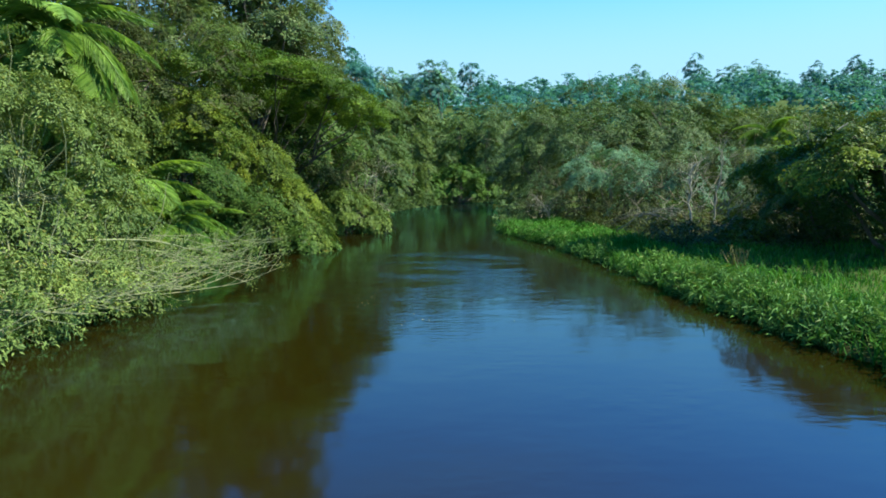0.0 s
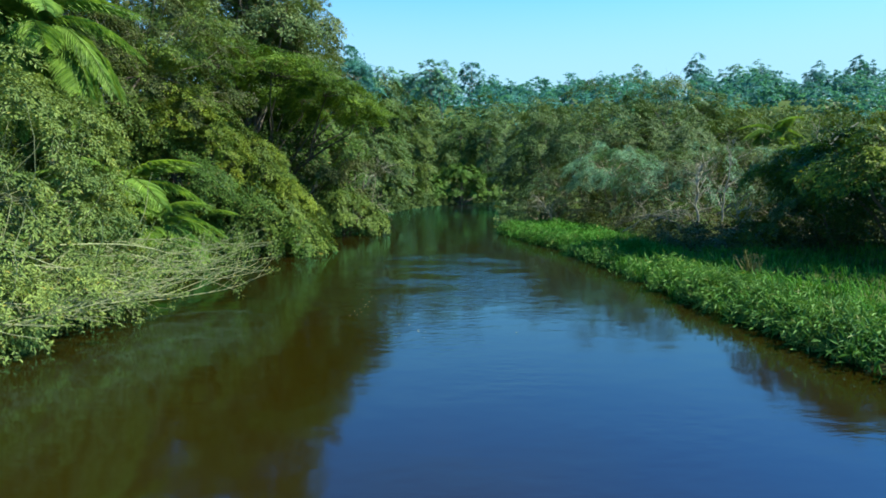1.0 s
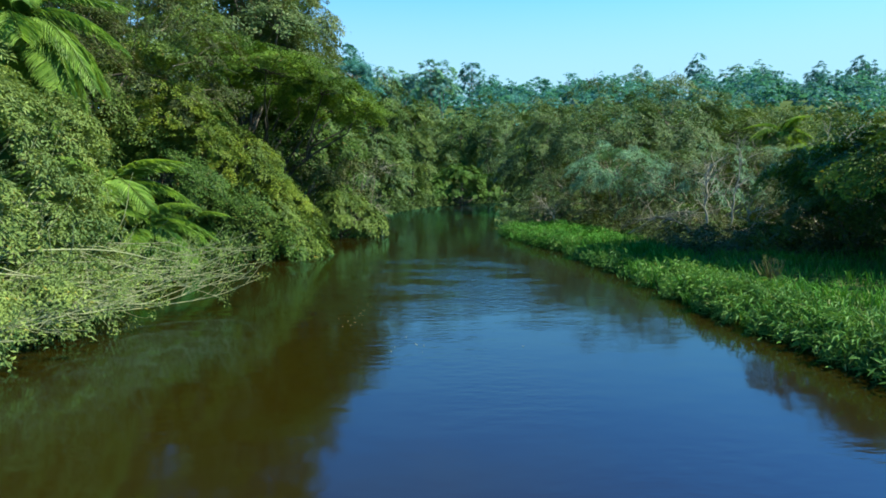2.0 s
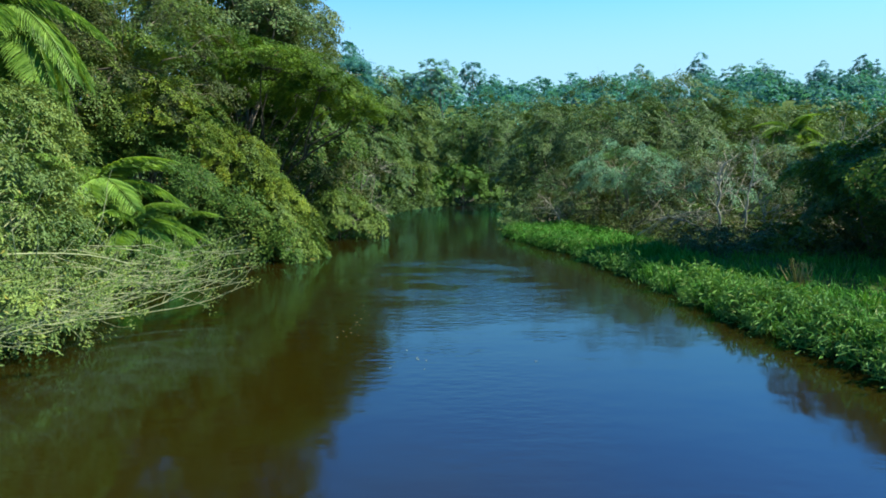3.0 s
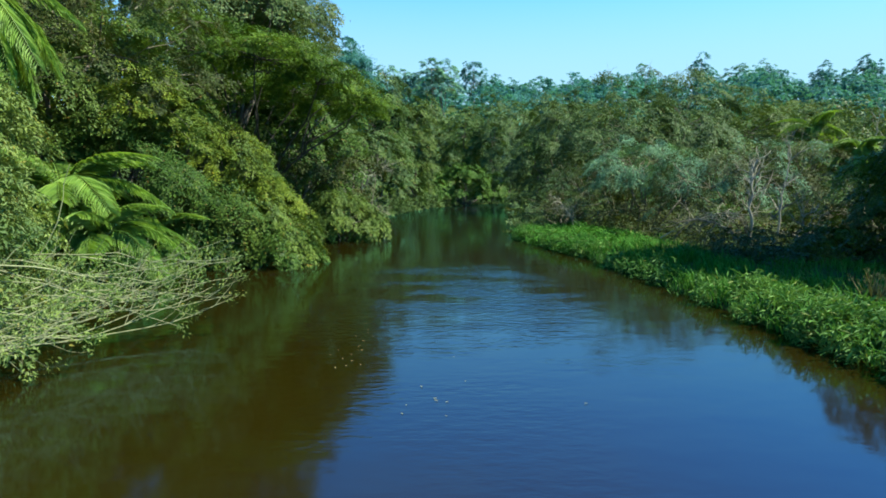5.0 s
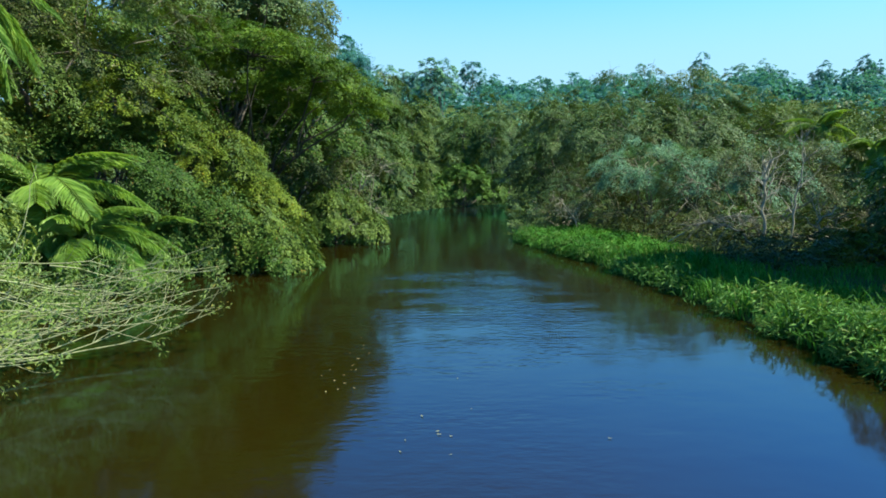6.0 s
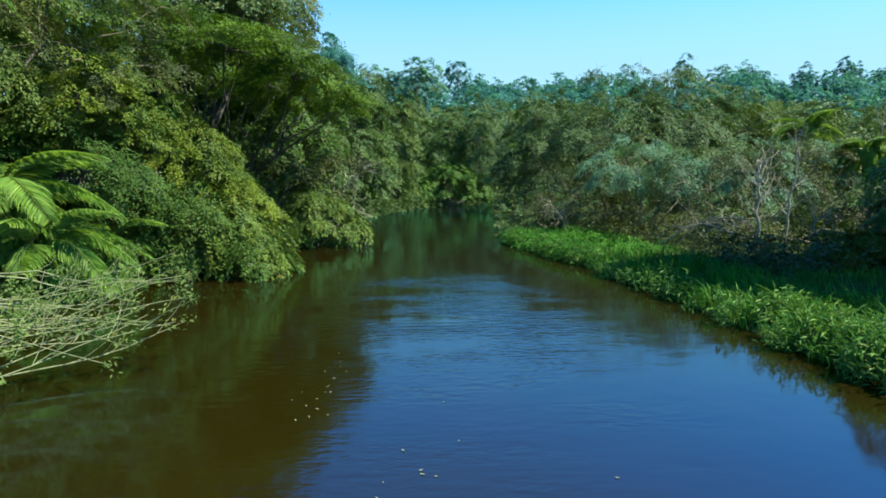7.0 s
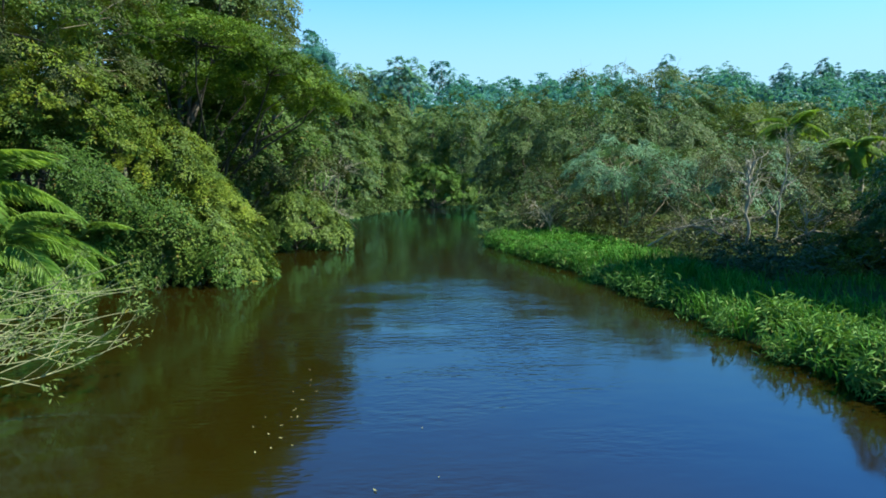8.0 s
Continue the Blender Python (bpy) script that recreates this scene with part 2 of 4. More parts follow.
def leaves_arrays(p, axis, normal, length, width):
    """Pointed leaves, each two triangles folded along the midrib."""
    side = unit(np.cross(axis, normal))
    up = np.cross(side, axis)
    n = len(p)
    length, width = np.broadcast_to(length, n)[:, None], np.broadcast_to(width, n)[:, None]
    mid = p + axis * length * 0.45
    lift = up * width * 0.18
    v = np.stack([p, mid + side * width * 0.5 + lift, p + axis * length - up * length * 0.12, mid - side * width * 0.5 + lift], 1)
    base = np.arange(n)[:, None] * 4
    f = (base + np.array([[0, 1, 2, 0, 2, 3]])).ravel()
    return v.reshape(-1, 3), f


def small_leaves(p, axis, normal, length, width):
    """Leaves too far off to show a midrib: one pointed triangle each."""
    side = unit(np.cross(axis, normal)) * (width * 0.5)[:, None]
    v = np.stack([p - side, p + side, p + axis * length[:, None]], 1)
    return v.reshape(-1, 3), np.arange(len(p) * 3)


def lumpy(u, rng, amount):
    """Uneven outline: a few smooth waves over the directions u."""
    s = np.zeros(len(u))
    for k in range(5):
        d = rng.normal(size=3)
        s += np.sin(u @ d * (1.6 + 0.9 * k) + rng.uniform(0, 6.3)) / (1 + 0.5 * k)
    return 1 + amount * s / 1.7


def tuft_points(blobs, count, rng, rough=0.22, below=-0.45):
    """Places and outward ways of leaf tufts over the blobs (x, y, z, rx, ry, rz)."""
    blobs = np.array(blobs, float)
    area = (blobs[:, 3] * blobs[:, 4] + blobs[:, 3] * blobs[:, 5] + blobs[:, 4] * blobs[:, 5])
    pts, outs = [], []
    for b, n in zip(blobs, np.maximum((count * area / area.sum()).astype(int), 4)):
        u = unit(rng.normal(size=(n * 3, 3)))
        u = u[u[:, 2] > below][:n]
        r = (0.5 + 0.55 * np.sqrt(rng.random(len(u)))) * lumpy(u, rng, rough)
        p = b[:3] + u * b[3:] * r[:, None]
        o = unit(u / b[3:])
        inside = np.zeros(len(p), bool)
        for c in blobs:
            if c is not b:
                inside |= (((p - c[:3]) / c[3:]) ** 2).sum(1) < 0.4
        keep = ~inside | (rng.random(len(p)) < 0.2)
        pts.append(p[keep])
        outs.append(o[keep])
    return np.concatenate(pts), np.concatenate(outs)


def tuft_leaves(pts, outs, per, size, leaf, slim, rng, droop=0.25, sprays=9, fine=True):
    """Leaves of boughs: each bough a drooping fan of leafy sprays that point outwards, the leaves of a spray lying in one plane."""
    if fine:
        per, leaf = int(per * 2.1), leaf * 0.69
    nb = len(pts)
    per = max(int(per), sprays)
    up = unit(outs * 0.55 + np.array([0, 0, 0.85]) + 0.2 * rng.normal(size=(nb, 3)))
    fwd = outs * np.array([1, 1, 0.25]) + 0.45 * rng.normal(size=(nb, 3))
    fwd = unit(fwd - up * (fwd * up).sum(1, keepdims=True))
    lat = np.cross(up, fwd)
    rad = size * rng.uniform(0.6, 1.4, nb)
    # sprays of each fan: place, way and plane
    shape = (nb, sprays)
    sr, sa = np.sqrt(rng.random(shape)), rng.uniform(-1.5, 1.5, shape)
    su, sv = sr * np.cos(sa) * 1.15 - 0.25, sr * np.sin(sa) * 0.9
    turn = sa * 0.6 + 0.35 * rng.normal(size=shape)
    fall = droop * (0.35 + 0.9 * sr)
    cu, cv = fwd[:, None, :], lat[:, None, :]
    z = np.array([0, 0, 1.0])
    way = unit(cu * np.cos(turn)[..., None] + cv * np.sin(turn)[..., None] - z * fall[..., None])
    top = unit(up[:, None, :] + 0.26 * rng.normal(size=shape + (3,)) + 0.25 * cu * sr[..., None])
    side = unit(np.cross(top, way))
    r3 = rad[:, None, None]
    home = pts[:, None, :] + r3 * (cu * su[..., None] + cv * sv[..., None] + up[:, None, :] * (0.18 - 0.34 * sr ** 2 + 0.10 * rng.normal(size=shape))[..., None])
    home = home - z * (r3 * (droop * 0.55 * sr ** 2)[..., None])
    pick = rng.integers(0, sprays, (nb, per))
    row = np.arange(nb)[:, None]
    w_, t_, s_ = way[row, pick].reshape(-1, 3), top[row, pick].reshape(-1, 3), side[row, pick].reshape(-1, 3)
    n = nb * per
    r = np.repeat(rad, per)[:, None]
    along = rng.uniform(-1, 1, (n, 1))
    off = rng.uniform(-1, 1, (n, 1)) * (1.05 - 0.75 * np.abs(along + 0.15))
    p = home[row, pick].reshape(-1, 3) + r * (w_ * along * 0.42 + s_ * off * 0.27 + t_ * (rng.normal(size=(n, 1)) * 0.035 - 0.10 * off ** 2))
    p[:, 2] -= (droop * 0.12 * r * (along + 1) ** 2)[:, 0]
    axis = unit(w_ * 0.75 + s_ * np.sign(off) * 0.6 + 0.32 * rng.normal(size=(n, 3)) - z * droop * 0.35)
    normal = unit(t_ + s_ * off * 0.3 + 0.2 * rng.normal(size=(n, 3)))
    ln = leaf * rng.uniform(0.65, 1.35, n)
    return (small_leaves if fine else leaves_arrays)(p, axis, normal, ln, ln * slim)


class Tubes:
    """Collects tapered tubes into one mesh."""

    def __init__(self, sides=5):
        self.v, self.f, self.n, self.sides = [], [], 0, sides

    def add(self, pts, radii):
        pts = np.asarray(pts, float)
        radii = np.broadcast_to(radii, len(pts))
        way = unit(np.gradient(pts, axis=0))
        ref = np.array([0.31, 0.17, 0.93]) if abs(way[0] @ np.array([0.31, 0.17, 0.93])) < 0.95 else np.array([1.0, 0, 0])
        a = unit(np.cross(way, ref))
        b = np.cross(way, a)
        ang = np.arange(self.sides) * 2 * math.pi / self.sides
        ring = a[:, None] * np.cos(ang)[None, :, None] + b[:, None] * np.sin(ang)[None, :, None]
        self.v.append((pts[:, None] + ring * radii[:, None, None]).reshape(-1, 3))
        s, k = self.sides, len(pts)
        i = np.arange(k - 1)[:, None] * s
        j = np.arange(s)[None]
        jn = (j + 1) % s
        self.f.append((np.stack([i + j, i + jn, i + s + jn, i + s + j], -1) + self.n).reshape(-1))
        self.n += k * s

    def mesh(self, name, mat):
        return mesh_from(name, np.concatenate(self.v), np.concatenate(self.f), 4, mat, True)


def bent(a, b, rng, sag=0.0, wob=0.08, steps=6):
    """A wavering line from a to b that sags (or arches, sag < 0) in between."""
    a, b = np.asarray(a, float), np.asarray(b, float)
    s = np.linspace(0, 1, steps)[:, None]
    size = np.linalg.norm(b - a)
    p = a + (b - a) * s
    w = rng.normal(size=(steps, 3)) * wob * size
    w[0] = 0
    w = (w + np.roll(w, 1, 0)) / 2
    w[0] = 0
    p = p + w * np.sin(np.pi * s * 0.9)
    p[:, 2] -= (sag * size * np.sin(np.pi * s))[:, 0]
    return p


def tree(name, base, blobs, label, category, seed, leaf_mat, tufts=400, per=22, size=0.8, leaf=0.25, slim=0.5, trunk=0.25, bark=None,
         droop=0.25, rough=0.22, limbs=10, group="", bare=0, below=-0.45, second=None, stems=1, bough=1.0, fine=True):
    """A tree or bush in world metres: trunk(s) and limbs to the blobs, and a crown of leaf tufts."""
    rng = np.random.default_rng(seed)
    base = np.array(base, float)
    top = thing(name, base, label, category, group)
    blobs = [np.array(b, float) for b in blobs]
    local = [np.r_[b[:3] - base, b[3:]] for b in blobs]
    tufts, per, size, slim = max(int(tufts * 0.22 / bough ** 2), 6), int(per * 4.4 * bough ** 2), size * 1.25 * bough, slim * 1.25
    pts, outs = tuft_points(local, tufts, rng, rough, below)
    t = Tubes(6)
    for b in local:
        for k in range(stems):
            foot = np.array([rng.normal() * 0.35 * (stems > 1), rng.normal() * 0.35 * (stems > 1), -0.3])
            end = b[:3] + (rng.normal(size=3) * b[3:] * 0.35 if stems > 1 else 0)
            line = bent(foot, end, rng, -0.05, 0.05, 8)
            t.add(line, np.linspace(trunk, trunk * 0.3, 8))
    part("trunk" if stems == 1 else "stem", t.mesh(name + "_trunk", bark or BARK), top)
    t = Tubes(4)
    for i in rng.choice(len(pts), min(limbs * len(local), len(pts)), replace=False):
        home = min(local, key=lambda b: (((pts[i] - b[:3]) / b[3:]) ** 2).sum())
        start = home[:3] + rng.normal(size=3) * home[3:] * 0.03
        t.add(bent(start, pts[i], rng, -0.06, 0.06, 5), np.linspace(trunk * 0.28, trunk * 0.05, 5))
    pale = Tubes(4)
    for i in rng.choice(len(pts), min(bare, len(pts)), replace=False):
        end = pts[i] + outs[i] * size * rng.uniform(0.4, 1.0) + np.array([0, 0, 0.2 * size])
        pale.add(bent(pts[i] - outs[i] * size, end, rng, -0.08, 0.08, 5), np.linspace(trunk * 0.13, trunk * 0.03, 5))
    tagged(part("branchwork", t.mesh(name + "_limb", bark or BARK), top), kind="stuff")
    if bare:
        tagged(part("twigwork", pale.mesh(name + "_twigs", TWIG if bark is TWIG else BARK_PALE), top, "thin pale bare twigs"), kind="stuff")
    if second is not None:
        pick = rng.random(len(pts)) < second[1]
        v, f = tuft_leaves(pts[pick], outs[pick], per, size, leaf, slim, rng, droop, fine=fine)
        part("crown", mesh_from(name + "_patches", v, f, 3, second[0]), top)
        pts, outs = pts[~pick], outs[~pick]
    v, f = tuft_leaves(pts, outs, per, size, leaf, slim, rng, droop, fine=fine)
    part("crown", mesh_from(name + "_crown", v, f, 3, leaf_mat), top)
    return top


# ---- ground and river ----
RIVER = [(-1, -120, 10.0), (0.0, -60, 9.5), (0.0, 10, 9.5), (-1.2, 20, 9.7), (-2.0, 28, 10.2), (-1.8, 36, 9.3), (-1.6, 43, 7.9), (-1.6, 49, 6.8), (-1.8, 60, 7.9),
         (-1.0, 75, 8.0), (1.5, 95, 8.6), (4.5, 115, 8.0), (13, 131, 8.0), (35, 146, 10.0), (85, 158, 12.0), (200, 180, 14.0)]


def from_water(x, y):
    """Metres from the water's edge: negative in the river."""
    x, y = np.asarray(x, float), np.asarray(y, float)
    best = np.full(np.broadcast(x, y).shape, 1e9)
    for (ax, ay, aw), (bx, by, bw) in zip(RIVER, RIVER[1:]):
        dx, dy = bx - ax, by - ay
        s = np.clip(((x - ax) * dx + (y - ay) * dy) / (dx * dx + dy * dy), 0, 1)
        best = np.minimum(best, np.hypot(x - ax - s * dx, y - ay - s * dy) - (aw + (bw - aw) * s))
    return best


def smooth(a, b, v):
    s = np.clip((v - a) / (b - a), 0, 1)
    return s * s * (3 - 2 * s)


def ground_z(x, y):
    x, y = np.asarray(x, float), np.asarray(y, float)
    d = from_water(x, y)
    z = -1.3 + 1.55 * smooth(-1.6, 0.5, d) + 0.25 * smooth(0.5, 6, d)
    z = z + np.where(x < 0, 3.5 * smooth(4, 40, d), 1.2 * smooth(14, 60, d))
    z = z + 53 * smooth(110, 420, y + 0.05 * x) * smooth(-2, 60, d)
    return z + 0.12 * np.sin(x * 0.9 + y * 0.37) * np.sin(y * 0.71 - x * 0.2) * smooth(0, 3, d)


def axis_steps(lo, a, b, hi, fine, grow):
    inner = list(np.arange(a, b + fine / 2, fine))
    step, v, right = fine, b, []
    while v < hi:
        step *= grow
        v += step
        right.append(v)
    step, v, left = fine, a, []
    while v > lo:
        step *= grow
        v -= step
        left.append(v)
    return np.array(left[::-1] + inner + right)


gx = axis_steps(-2500, -24, 26, 2500, 0.9, 1.16)
gy = axis_steps(-2500, -6, 70, 3000, 1.1, 1.12)
GX, GY = np.meshgrid(gx, gy)
nx, ny = len(gx), len(gy)
i = (np.arange(ny - 1)[:, None] * nx + np.arange(nx - 1)[None]).ravel()
ground = new("ground", mesh_from("ground", np.stack([GX, GY, ground_z(GX, GY)], -1), np.stack([i, i + 1, i + nx + 1, i + nx], -1), 4, GROUND, True))
tagged(ground, "earthy riverbank ground rising to a wooded hill", "ground", kind="structure")

wx, wy = np.linspace(-40, 220, 27), np.linspace(-130, 190, 33)
WX, WY = np.meshgrid(wx, wy)
i = (np.arange(32)[:, None] * 27 + np.arange(26)[None]).ravel()
water = new("water", mesh_from("water", np.stack([WX, WY, WX * 0], -1), np.stack([i, i + 1, i + 28, i + 27], -1), 4, WATER, True))
tagged(water, "smooth brown river water reflecting blue sky", "river", kind="structure")

# ---- trees and bushes, left bank ----

tree("riverside_shrub", (-12.5, 18, 0.3),
     [(-12.7, 18.5, 3.5, 3.1, 4.2, 4.6), (-16, 18, 4.8, 3, 4, 5.4), (-11.6, 17, 1.6, 2.4, 4, 2.2), (-10.7, 19.6, 1.0, 1.5, 2.8, 1.3), (-10.6, 13.2, 1.0, 1.9, 2.2, 1.3), (-12.2, 20.5, 4.6, 2.0, 2.5, 2.6)],
     "pale olive-green willowy shrub leaning over the water", "shrub", 1, LEAF_WILLOW, 3000, 46, 0.6, 0.135, 0.32, 0.05, TWIG, stems=4, limbs=30, bare=40, below=-0.7, fine=False)
tree("fine_leaved_tree", (-16.5, 35, 0.5), [(-16.5, 36, 10, 4.6, 4.5, 5.0), (-18.5, 32, 9.5, 4, 4, 5)],
     "tall fine-leaved tree with brownish tips on the bank", "tree", 2, LEAF_FINE, 1400, 48, 0.9, 0.16, 0.4, 0.2, second=(LEAF_BROWNISH, 0.45), bare=130, bough=1.15)
tree("leaning_tree", (-16.0, 33.4, 0.6), [(-14.4, 34.4, 7.5, 2.6, 2.4, 1.5), (-13.2, 35.6, 6.5, 1.9, 2.0, 1.0), (-16.8, 35.4, 7.0, 2.2, 2.0, 1.2)],
     "leaning tree with bright yellow-green flat boughs", "tree", 18, LEAF_FINE, 620, 44, 0.8, 0.17, 0.42, 0.1, second=(LEAF_YELLOW, 0.5), bare=30, droop=0.1)
tree("bank_bush", (-14.5, 35, 0.4), [(-14.3, 34.5, 4.2, 2.8, 2.6, 2.8), (-12.6, 35.5, 2.0, 3, 2.5, 2.2), (-17.5, 33, 4.5, 3, 3, 3)],
     "dense green bush on the bank", "bush", 3, LEAF_GREEN, 1000, 46, 0.8, 0.17, 0.45, 0.12, second=(LEAF_FINE, 0.4), stems=2, bough=1.3)
tree("yellowing_bush", (-12, 41, 0.4), [(-12, 40.5, 3.6, 2.6, 2.6, 3.2), (-10.6, 39.5, 2.6, 2.3, 2.3, 2.0)],
     "yellow-green bush hanging over the bank", "bush", 4, LEAF_YELLOW, 800, 46, 0.7, 0.17, 0.42, 0.1, stems=2, second=(LEAF_FINE, 0.4), bough=1.3)
tree("overhanging_bush", (-10, 37.5, 0.3), [(-9.7, 37, 1.5, 2.8, 2.6, 1.5), (-7.9, 35.6, 0.9, 1.6, 1.6, 0.8), (-12, 36, 1.6, 2.5, 2, 1.6)],
     "fresh green bush drooping to the water", "bush", 5, LEAF_FINE, 800, 46, 0.7, 0.22, 0.34, 0.08, stems=2, droop=0.55, second=(LEAF_GREEN, 0.3), bough=1.3)
# blobs beyond y 52 are unseen, added to keep sun out of the recess
tree("umbrella_tree", (-15, 52, 0.8),
     [(-15, 44.5, 12.0, 4, 3.5, 1.9), (-11.2, 43.5, 11.4, 3.8, 3.2, 1.6), (-12, 48, 11.4, 4, 3, 1.6), (-8.4, 47.2, 10.5, 2.9, 3.6, 1.3), (-6.2, 49.0, 9.3, 1.7, 2.4, 0.9), (-8, 52.5, 10.4, 3.2, 3, 1.4),
      (-6.6, 53.5, 9.5, 2.2, 2.4, 1.1), (-11.5, 53.5, 11, 4, 3, 1.6), (-9.5, 57.5, 10.4, 3.4, 3, 1.5), (-14, 58, 10.8, 4, 3, 1.6)],
     "broad umbrella-shaped dark green tree", "tree", 6, LEAF_UMBRELLA, 2900, 30, 0.8, 0.19, 0.42, 0.12, BARK_SHADE, below=-0.15, limbs=10, bough=1.05, droop=0.06, rough=0.2)
# darker brown leaves stand in for the deep shade under the crown
tree("shaded_bush", (-13, 56, 0.6), [(-15.0, 52.0, 5.0, 4.0, 2.4, 4.6), (-11.6, 54.0, 4.4, 2.8, 2.2, 4.2), (-18.5, 49.5, 6, 3, 2.5, 5.5), (-13.0, 49.5, 4.2, 2.2, 2.0, 3.6), (-8.6, 55.5, 4.2, 2.6, 2.2, 3.6)],
     "dense bush under the umbrella-shaped tree, shade put into its brown leaves", "bush", 7, LEAF_BROWNISH, 620, 30, 1.0, 0.26, 0.45, 0.10, BARK_SHADE, stems=5, bare=60, second=(LEAF_GREEN, 0.35))
tree("low_overhanging_bush", (-8, 50, 0.3), [(-7.6, 49.5, 1.7, 2.6, 2.6, 1.6), (-5.6, 49.6, 1.1, 1.4, 1.6, 0.9)],
     "low green bush reaching over the water", "bush", 8, LEAF_FINE, 420, 40, 0.8, 0.25, 0.34, 0.08, stems=2, droop=0.5)
tree("bank_tree", (-10.5, 78, 0.6), [(-12, 79, 6.5, 4, 4, 5.5), (-8, 82, 5.5, 3, 3, 5)],
     "olive-green tree with pale stems at the waterside", "tree", 9, LEAF_OLIVE, 500, 32, 1.3, 0.36, 0.45, 0.12, BARK_PALE, stems=5, second=(LEAF_FINE, 0.3))
tree("tall_tree", (-18, 58, 1.5), [(-17.5, 58, 22, 5.0, 4.5, 6.5), (-14.5, 60, 16.5, 4.0, 4, 4.0), (-21, 57, 16, 5, 4.5, 5), (-18.5, 60, 29, 4, 4, 5), (-22, 61, 22, 4, 4, 5), (-17.0, 63, 27, 2.8, 3, 6), (-15.6, 61, 22.3, 2.6, 2.6, 3.2), (-14.0, 57, 17.6, 3.0, 2.6, 2.8)],
     "tall open-crowned tree above the bank", "tree", 10, LEAF_GREYISH, 2400, 26, 1.3, 0.32, 0.45, 0.24, BARK, rough=0.35, bare=130, limbs=22, second=(LEAF_OLIVE, 0.4))
tree("tall_tree", (-26, 54, 1.5), [(-26, 54, 23, 6, 5, 8), (-30, 52, 17, 5, 5, 6)],
     "tall open-crowned tree above the bank", "tree", 12, LEAF_GREYISH, 900, 30, 1.4, 0.32, 0.45, 0.22, BARK, rough=0.35, bare=60)
tree("tall_tree", (-13.5, 67, 1.2), [(-13.6, 67, 14.6, 3.8, 3.8, 3.8), (-13.5, 68, 19.5, 3.4, 3.4, 4.6)],
     "tall dense tree above the bank", "tree", 13, LEAF_GREYISH, 700, 30, 1.3, 0.32, 0.45, 0.2, BARK, bare=50, rough=0.3)
tree("bank_tree", (-14.5, 63, 1.0), [(-14.5, 63, 7.5, 3.6, 3.0, 5.5), (-18.5, 62, 8.5, 3.6, 3.0, 6.5), (-11.5, 69, 8.0, 3.0, 3.0, 5.0)],
     "dark dense tree behind the umbrella-shaped tree", "tree", 17, LEAF_GREEN, 700, 24, 1.3, 0.42, 0.5, 0.2, BARK)
tree("tall_tree", (-24, 68, 1.5), [(-24, 68, 20, 5, 5, 9), (-20, 70, 19, 3.5, 3.5, 7)],
     "tall dense tree behind the bank trees", "tree", 15, LEAF_OLIVE, 620, 26, 1.4, 0.42, 0.5, 0.22, BARK)
tree("bank_tree", (-28, 66, 1.5), [(-28, 66, 11, 5, 4, 8)],
     "dense green tree behind the tall trees", "tree", 16, LEAF_GREEN, 300, 26, 1.4, 0.45, 0.5, 0.2, BARK)
tree("bank_tree", (-24, 40, 1.5), [(-23, 42, 8, 4.6, 4, 7.5), (-26, 36, 9, 5, 4, 8)],
     "dense green tree behind the bushes", "tree", 14, LEAF_GREEN, 700, 30, 1.3, 0.3, 0.5, 0.2, BARK, rough=0.25)
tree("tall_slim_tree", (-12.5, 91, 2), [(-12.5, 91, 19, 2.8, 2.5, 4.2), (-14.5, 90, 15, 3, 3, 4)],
     "tall slim tree with haze-blue leaves", "tree", 11, LEAF_HAZE_BLUE, 520, 28, 1.4, 0.42, 0.45, 0.25, BARK_PALE, rough=0.4, bare=30)
for k, (x, y, z, r, mat) in enumerate([(-9, 105, 21, 4.0, LEAF_OLIVE), (-5.6, 115, 20.5, 3.5, LEAF_FINE), (-10, 96, 18, 4, LEAF_GREEN), (4, 142, 22, 5, LEAF_GREEN), (10, 140, 20.5, 5, LEAF_OLIVE),
                                       (27, 120, 18, 5.5, LEAF_OLIVE), (-4, 150, 24, 5, LEAF_OLIVE), (15, 153, 24, 5.5, LEAF_OLIVE), (25, 160, 26, 6, LEAF_FINE), (36, 168, 26, 6, LEAF_OLIVE), (18.5, 106, 16, 5, LEAF_OLIVE)]):
    tree("river_tree", (x, y, 0.8), [(x, y, z * 0.66, r * 0.85, r * 0.85, z * 0.34), (x + 0.8 * (-1) ** k, y - 1, z * 0.33, r, r, z * 0.33)],
         "leafy tree at the river bend", "tree", 20 + k, mat, 520, 28, 1.4, 0.4, 0.5, 0.25, group="trees at the bend", rough=0.3)
tree("bend_bush", (3.5, 129, 0.4), [(2.4, 126.5, 3.6, 5.4, 3.2, 4.8), (8.6, 130, 2.8, 4.6, 3, 3.8), (-2.6, 124, 2.6, 3.2, 3, 3)],
     "rounded bright green bush at the river bend", "bush", 30, LEAF_FRESH, 900, 34, 0.8, 0.34, 0.5, 0.1, stems=3, rough=0.12)
